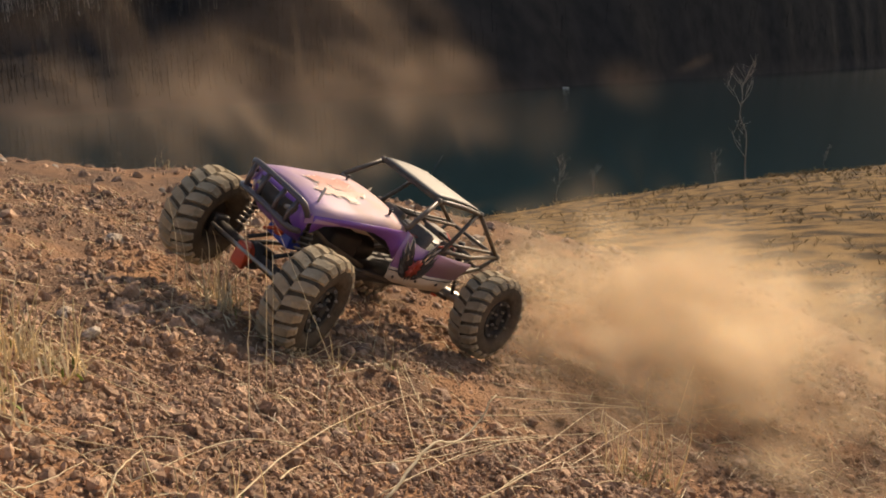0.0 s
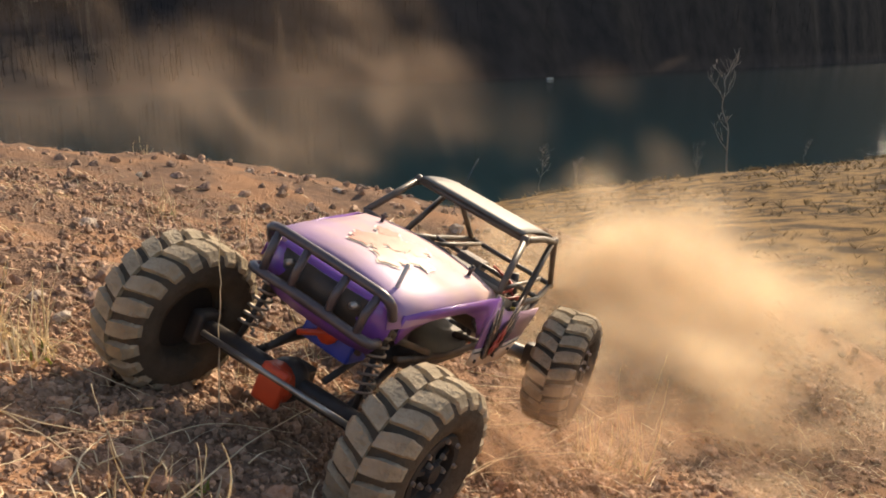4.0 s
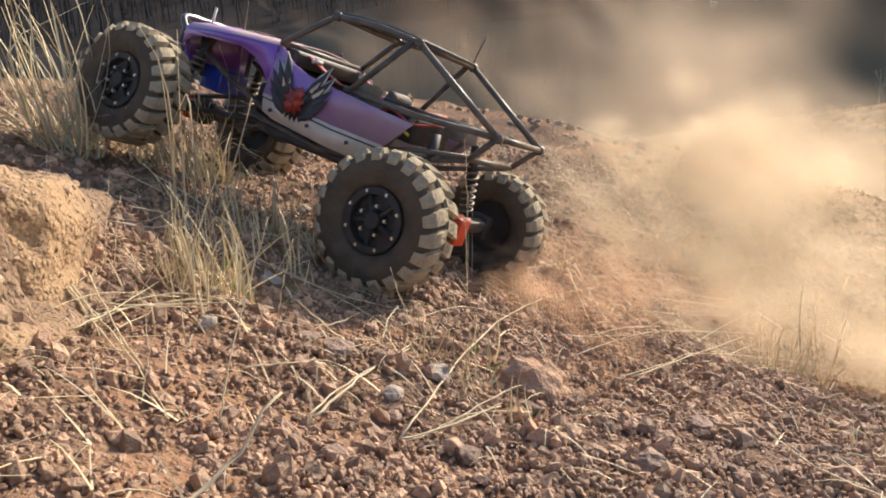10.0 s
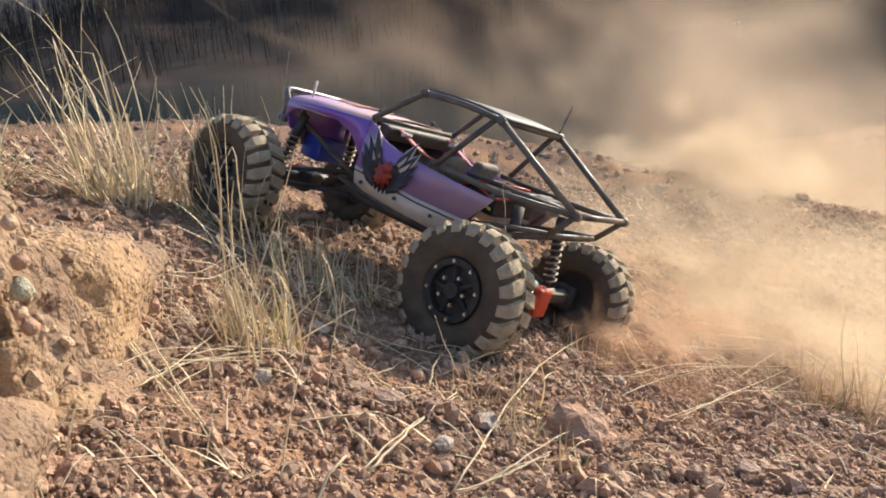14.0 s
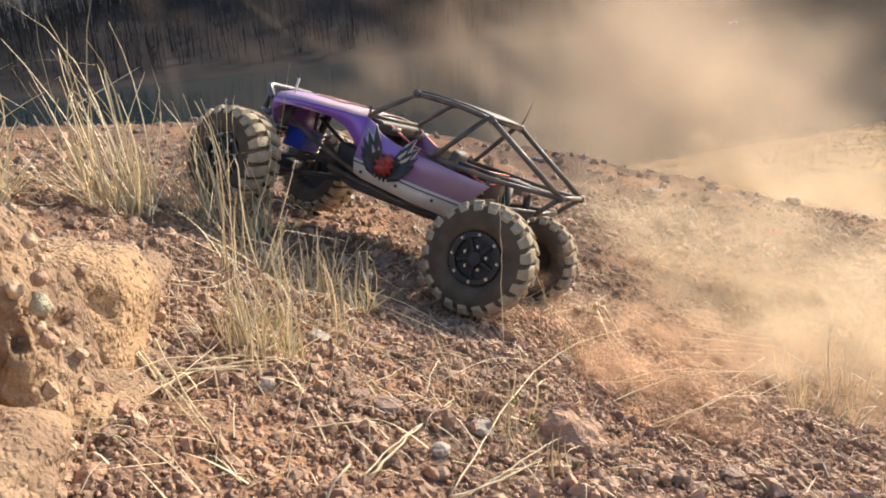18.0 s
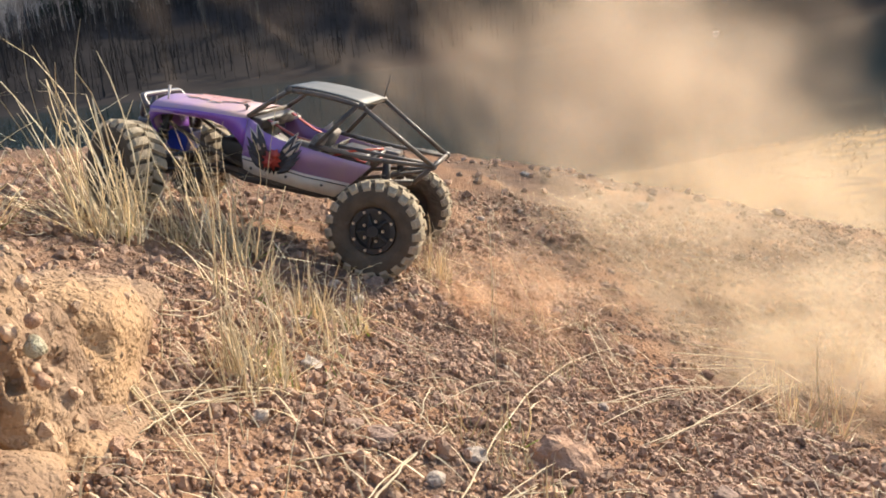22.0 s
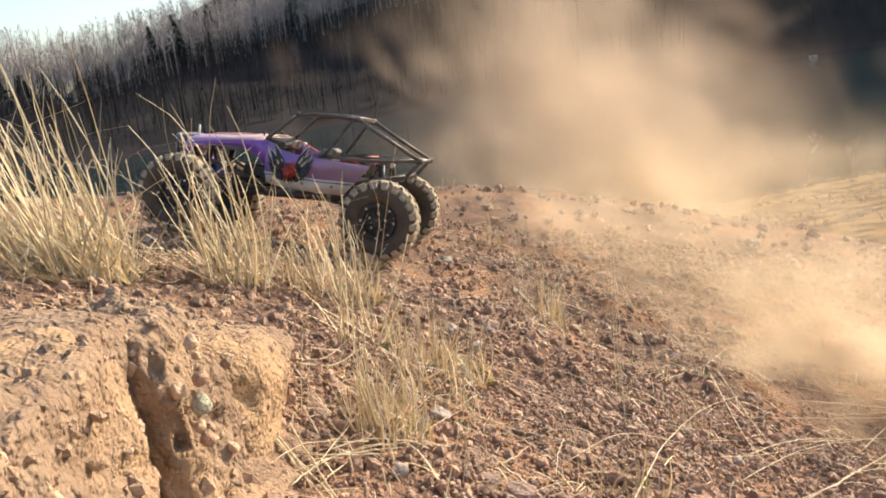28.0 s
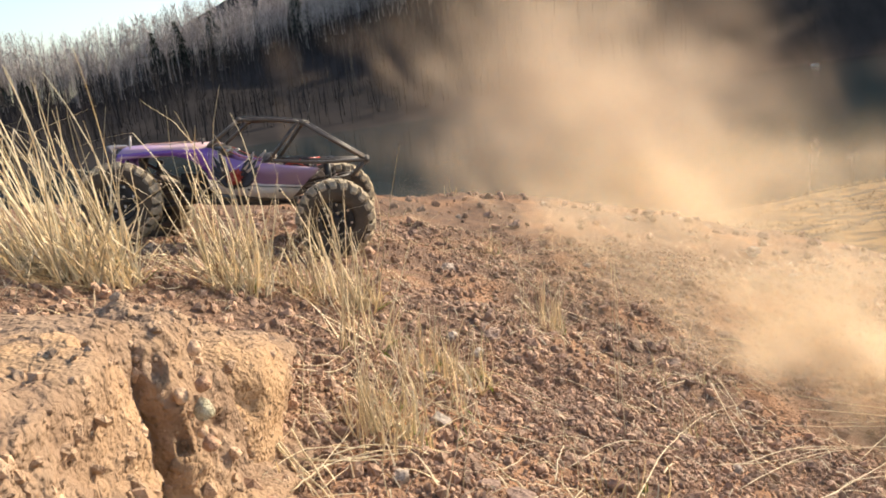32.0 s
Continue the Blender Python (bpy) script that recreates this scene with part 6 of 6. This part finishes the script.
def motions():
    # the crawler's way up the slope
    walk(crawler, [
        (0, pose(0.3432, 1.2984, 0.1855, -23.91, -19.96, -144.14)),
        (1, pose(0.3684, 1.2486, 0.1667, -22.37, -16.78, -137.00)),
        (2, pose(0.3761, 1.1526, 0.1730, -22.75, -13.29, -127.06)),
        (2.5, pose(0.3709, 1.0919, 0.1856, -28.58, -14.83, -125.18)),
        (4.5, pose(0.3187, 0.8431, 0.2051, -20.70, -14.79, -137.00)),
        (5, pose(0.2897, 0.8244, 0.2315, -19.89, -21.13, -146.86)),
        (5.5, pose(0.2489, 0.7945, 0.2547, -17.33, -22.26, -155.79)),
        (6, pose(0.2131, 0.7707, 0.2503, -12.64, -21.11, -166.88)),
        (6.5, pose(0.1606, 0.7496, 0.2641, -10.34, -23.59, -178.08)),
        (7, pose(0.1226, 0.7582, 0.2942, -3.46, -24.70, 174.06)),
        (7.5, pose(0.1002, 0.7870, 0.2995, -1.03, -20.30, 163.72)),
        (8, pose(0.0821, 0.8253, 0.2982, 6.19, -16.60, 154.80)),
        (9, pose(0.0443, 0.8991, 0.3192, 12.46, -18.49, 144.24)),
        (10, pose(0.0157, 0.9774, 0.3163, 17.78, -15.18, 140.20)),
        (11, pose(0.0129, 0.9833, 0.3155, 18.34, -14.60, 139.33)),
        (12, pose(0.0431, 0.9584, 0.3049, 16.66, -15.91, 137.71)),
        (13, pose(0.0641, 0.9596, 0.2900, 18.33, -15.04, 134.03)),
        (14.5, pose(0.0773, 0.9876, 0.2827, 17.25, -15.25, 133.23)),
        (16.5, pose(0.0737, 1.0325, 0.2926, 13.90, -16.60, 137.69)),
        (17, pose(0.0775, 1.0501, 0.2915, 12.61, -15.29, 139.74)),
        (17.5, pose(0.0850, 1.0750, 0.2725, 13.60, -16.85, 143.60)),
        (18, pose(0.0649, 1.1084, 0.2877, 14.70, -18.41, 147.57)),
        (19, pose(0.0406, 1.1467, 0.2821, 10.24, -17.65, 152.27)),
        (20, pose(0.0050, 1.1771, 0.2997, 6.14, -17.74, 161.66)),
        (21, pose(-0.0347, 1.2166, 0.3210, 4.73, -15.36, 163.01)),
        (22, pose(-0.0835, 1.2596, 0.3323, 2.17, -15.90, 162.71)),
        (23, pose(-0.1304, 1.3380, 0.3338, 4.80, -14.17, 157.35)),
        (24, pose(-0.1867, 1.4047, 0.3491, 7.76, -12.66, 155.93)),
        (25, pose(-0.2472, 1.4628, 0.3620, 8.36, -12.25, 161.22)),
        (27.5, pose(-0.2812, 1.4723, 0.3639, 6.74, -10.90, 171.96)),
        (28, pose(-0.2790, 1.5080, 0.3621, 6.46, -11.26, 171.10)),
        (29, pose(-0.2792, 1.5027, 0.3569, 6.26, -12.14, 174.33)),
        (30, pose(-0.2982, 1.4923, 0.3618, 5.89, -11.32, 175.48)),
        (31, pose(-0.3361, 1.5170, 0.3701, 3.49, -9.95, -179.88)),
        (32, pose(-0.3907, 1.4882, 0.3778, 3.95, -8.73, -175.63)),
    ])
    # how far each wheel has risen or sunk on its suspension, and how far it has turned, every half second
    rise = []
    rise.append([0.011, 0.011, 0.011, 0.011, 0.011, 0.011, 0.011, 0.011, 0.011, 0.011, 0.009, 0.004, 0.003, 0.006, 0.009, 0.012, 0.014, 0.017, 0.019, 0.019, 0.018, 0.015, 0.010, 0.004, -0.002, -0.004, -0.004, -0.003, -0.002, -0.001, -0.000, 0.001, 0.002, 0.003, 0.004, 0.005, 0.006, 0.007, 0.008, 0.009, 0.010, 0.011, 0.012, 0.013, 0.014, 0.015, 0.016, 0.017, 0.018, 0.019, 0.019, 0.018, 0.016, 0.014, 0.011, 0.012, 0.013, 0.012, 0.010, 0.012, 0.014, 0.013, 0.013, 0.017, 0.022])
    rise.append([-0.006, -0.006, -0.006, -0.006, -0.006, -0.006, -0.006, -0.006, -0.006, -0.006, -0.004, -0.002, -0.002, -0.003, -0.004, -0.006, -0.007, -0.009, -0.010, -0.010, -0.009, -0.007, -0.005, -0.002, 0.001, 0.002, 0.002, 0.002, 0.001, 0.001, 0.000, -0.000, -0.001, -0.001, -0.002, -0.002, -0.003, -0.003, -0.004, -0.004, -0.005, -0.005, -0.006, -0.006, -0.007, -0.007, -0.008, -0.008, -0.009, -0.009, -0.009, -0.009, -0.008, -0.007, -0.006, -0.006, -0.007, -0.006, -0.005, -0.006, -0.007, -0.006, -0.006, -0.008, -0.011])
    rise.append([0.037, 0.034, 0.033, 0.035, 0.039, 0.040, 0.040, 0.040, 0.040, 0.040, 0.039, 0.036, 0.031, 0.026, 0.023, 0.023, 0.022, 0.017, 0.011, 0.005, -0.000, -0.002, -0.002, 0.002, 0.006, 0.007, 0.006, 0.006, 0.007, 0.008, 0.009, 0.010, 0.010, 0.011, 0.014, 0.014, 0.014, 0.014, 0.014, 0.015, 0.015, 0.016, 0.017, 0.019, 0.019, 0.014, 0.009, 0.008, 0.008, 0.006, 0.004, 0.004, 0.004, 0.005, 0.005, 0.005, 0.005, 0.005, 0.006, 0.008, 0.009, 0.006, 0.004, 0.005, 0.007])
    rise.append([-0.015, -0.014, -0.013, -0.014, -0.016, -0.016, -0.016, -0.016, -0.016, -0.016, -0.016, -0.015, -0.012, -0.011, -0.009, -0.011, -0.014, -0.015, -0.013, -0.007, -0.002, -0.000, -0.001, -0.003, -0.005, -0.007, -0.008, -0.008, -0.008, -0.009, -0.011, -0.013, -0.016, -0.017, -0.015, -0.011, -0.008, -0.005, -0.003, -0.003, -0.003, -0.003, -0.004, -0.004, -0.005, -0.008, -0.008, -0.002, 0.004, 0.005, 0.003, 0.003, 0.005, 0.006, 0.007, 0.006, 0.003, 0.004, 0.008, 0.012, 0.016, 0.021, 0.024, 0.025, 0.025])
    forward = [0.198, 0.198, 0.198, 0.198, 0.198, 0.198, 0.198, 0.198, 0.198, 0.203, 0.203, 0.203, 0.203, 0.203, 0.203, 0.203, 0.203, 0.203, 0.203, 0.203, 0.203, 0.203, 0.203, 0.203, 0.203, 0.203, 0.203, 0.203, 0.203, 0.203, 0.203, 0.203, 0.203, 0.203, 0.203, 0.203, 0.203, 0.203, 0.203, 0.203, 0.203, 0.203, 0.203, 0.203, 0.203, 0.203, 0.203, 0.203, 0.203, 0.203, 0.203, 0.200, 0.196, 0.193, 0.190, 0.186, 0.183, 0.183, 0.183, 0.183, 0.183, 0.183, 0.183, 0.183, 0.183]
    turned_front = [0, 25, 52, 101, 152, 220, 292, 362, 432, 500, 557, 627, 682, 753, 816, 843, 870, 903, 936, 964, 993, 996, 999, 983, 967, 959, 953, 957, 962, 968, 980, 993, 1006, 1020, 1041, 1080, 1118, 1153, 1187, 1226, 1263, 1303, 1342, 1382, 1423, 1464, 1506, 1552, 1597, 1642, 1685, 1701, 1713, 1721, 1728, 1735, 1739, 1740, 1741, 1751, 1760, 1779, 1797, 1821, 1846]
    turned_rear = [0, 71, 143, 237, 334, 448, 565, 681, 796, 909, 1012, 1127, 1228, 1345, 1453, 1493, 1531, 1571, 1610, 1641, 1673, 1679, 1683, 1668, 1653, 1645, 1640, 1648, 1658, 1670, 1690, 1713, 1737, 1764, 1811, 1889, 1965, 2037, 2107, 2180, 2251, 2323, 2393, 2464, 2533, 2602, 2670, 2740, 2809, 2875, 2940, 2975, 2998, 3009, 3020, 3031, 3038, 3042, 3046, 3059, 3072, 3093, 3114, 3142, 3170]
    steer = [20, 18, 17, 12, 6, 0, -2, -5, -8, -10, -12, -14, -13, -11, -10, -7, -3, 0, 0, 0, 0, 0, 0, 0, 0, 0, 0, 0, 0, 0, 0, 0, 0, -2, -5, -8, -10, -15, -20, -24, -28, -28, -28, -28, -28, -28, -28, -25, -22, -17, -12, -10, -7, -5, -2, 0, 0, 1, 1, 2, 2, 3, 3, 4, 4]
    for k, (x, y) in enumerate(((0.0, 0.122), (0.0, -0.122), (-0.188, 0.133), (-0.188, -0.133))):
        rows = []
        for i, z in enumerate(rise[k]):
            tip = math.degrees(math.atan2(rise[k - k % 2][i] - rise[k - k % 2 + 1][i], 0.264))
            turn = pose(0, 0, 0, tip, 0, steer[i] if k < 2 else 0) @ pose(0, 0, 0, 0, (turned_front if k < 2 else turned_rear)[i], 0)
            rows.append((i * 0.5, Matrix.Translation((x if k > 1 else forward[i], y, z)) @ turn))
        walk(crawler_wheels[k], rows)
    for k, axle in enumerate(crawler_axles):
        rows = []
        for i in range(len(steer)):
            a, b = rise[2 * k][i], rise[2 * k + 1][i]
            rows.append((i * 0.5, pose(forward[i] if k == 0 else -0.188, 0, (a + b) / 2, math.degrees(math.atan2(a - b, 0.264)), 0, 0)))
        walk(axle, rows)
    walk(caught_stem, [
        (0, pose(0.3071, 0.7554, 0.1786, 73.95, -21.92, -12.24)),
        (4.5, pose(0.3071, 0.7554, 0.1786, 73.95, -21.92, -12.24)),
        (5, pose(0.2583, 0.6742, 0.2975, 73.13, -24.45, -11.47)),
        (5.5, pose(0.2016, 0.6577, 0.3360, 72.61, -24.35, -11.27)),
        (6, pose(0.1431, 0.5681, 0.3336, 69.62, -36.23, -5.79)),
        (6.5, pose(0.0316, 0.5326, 0.3119, 69.65, -32.48, -6.37)),
        (7.5, pose(-0.0600, 0.3000, 0.3251, 69.65, -32.48, -6.37)),
        (32, pose(-0.0600, 0.3000, 0.3251, 69.65, -32.48, -6.37)),
    ])
    move_dust()


motions()
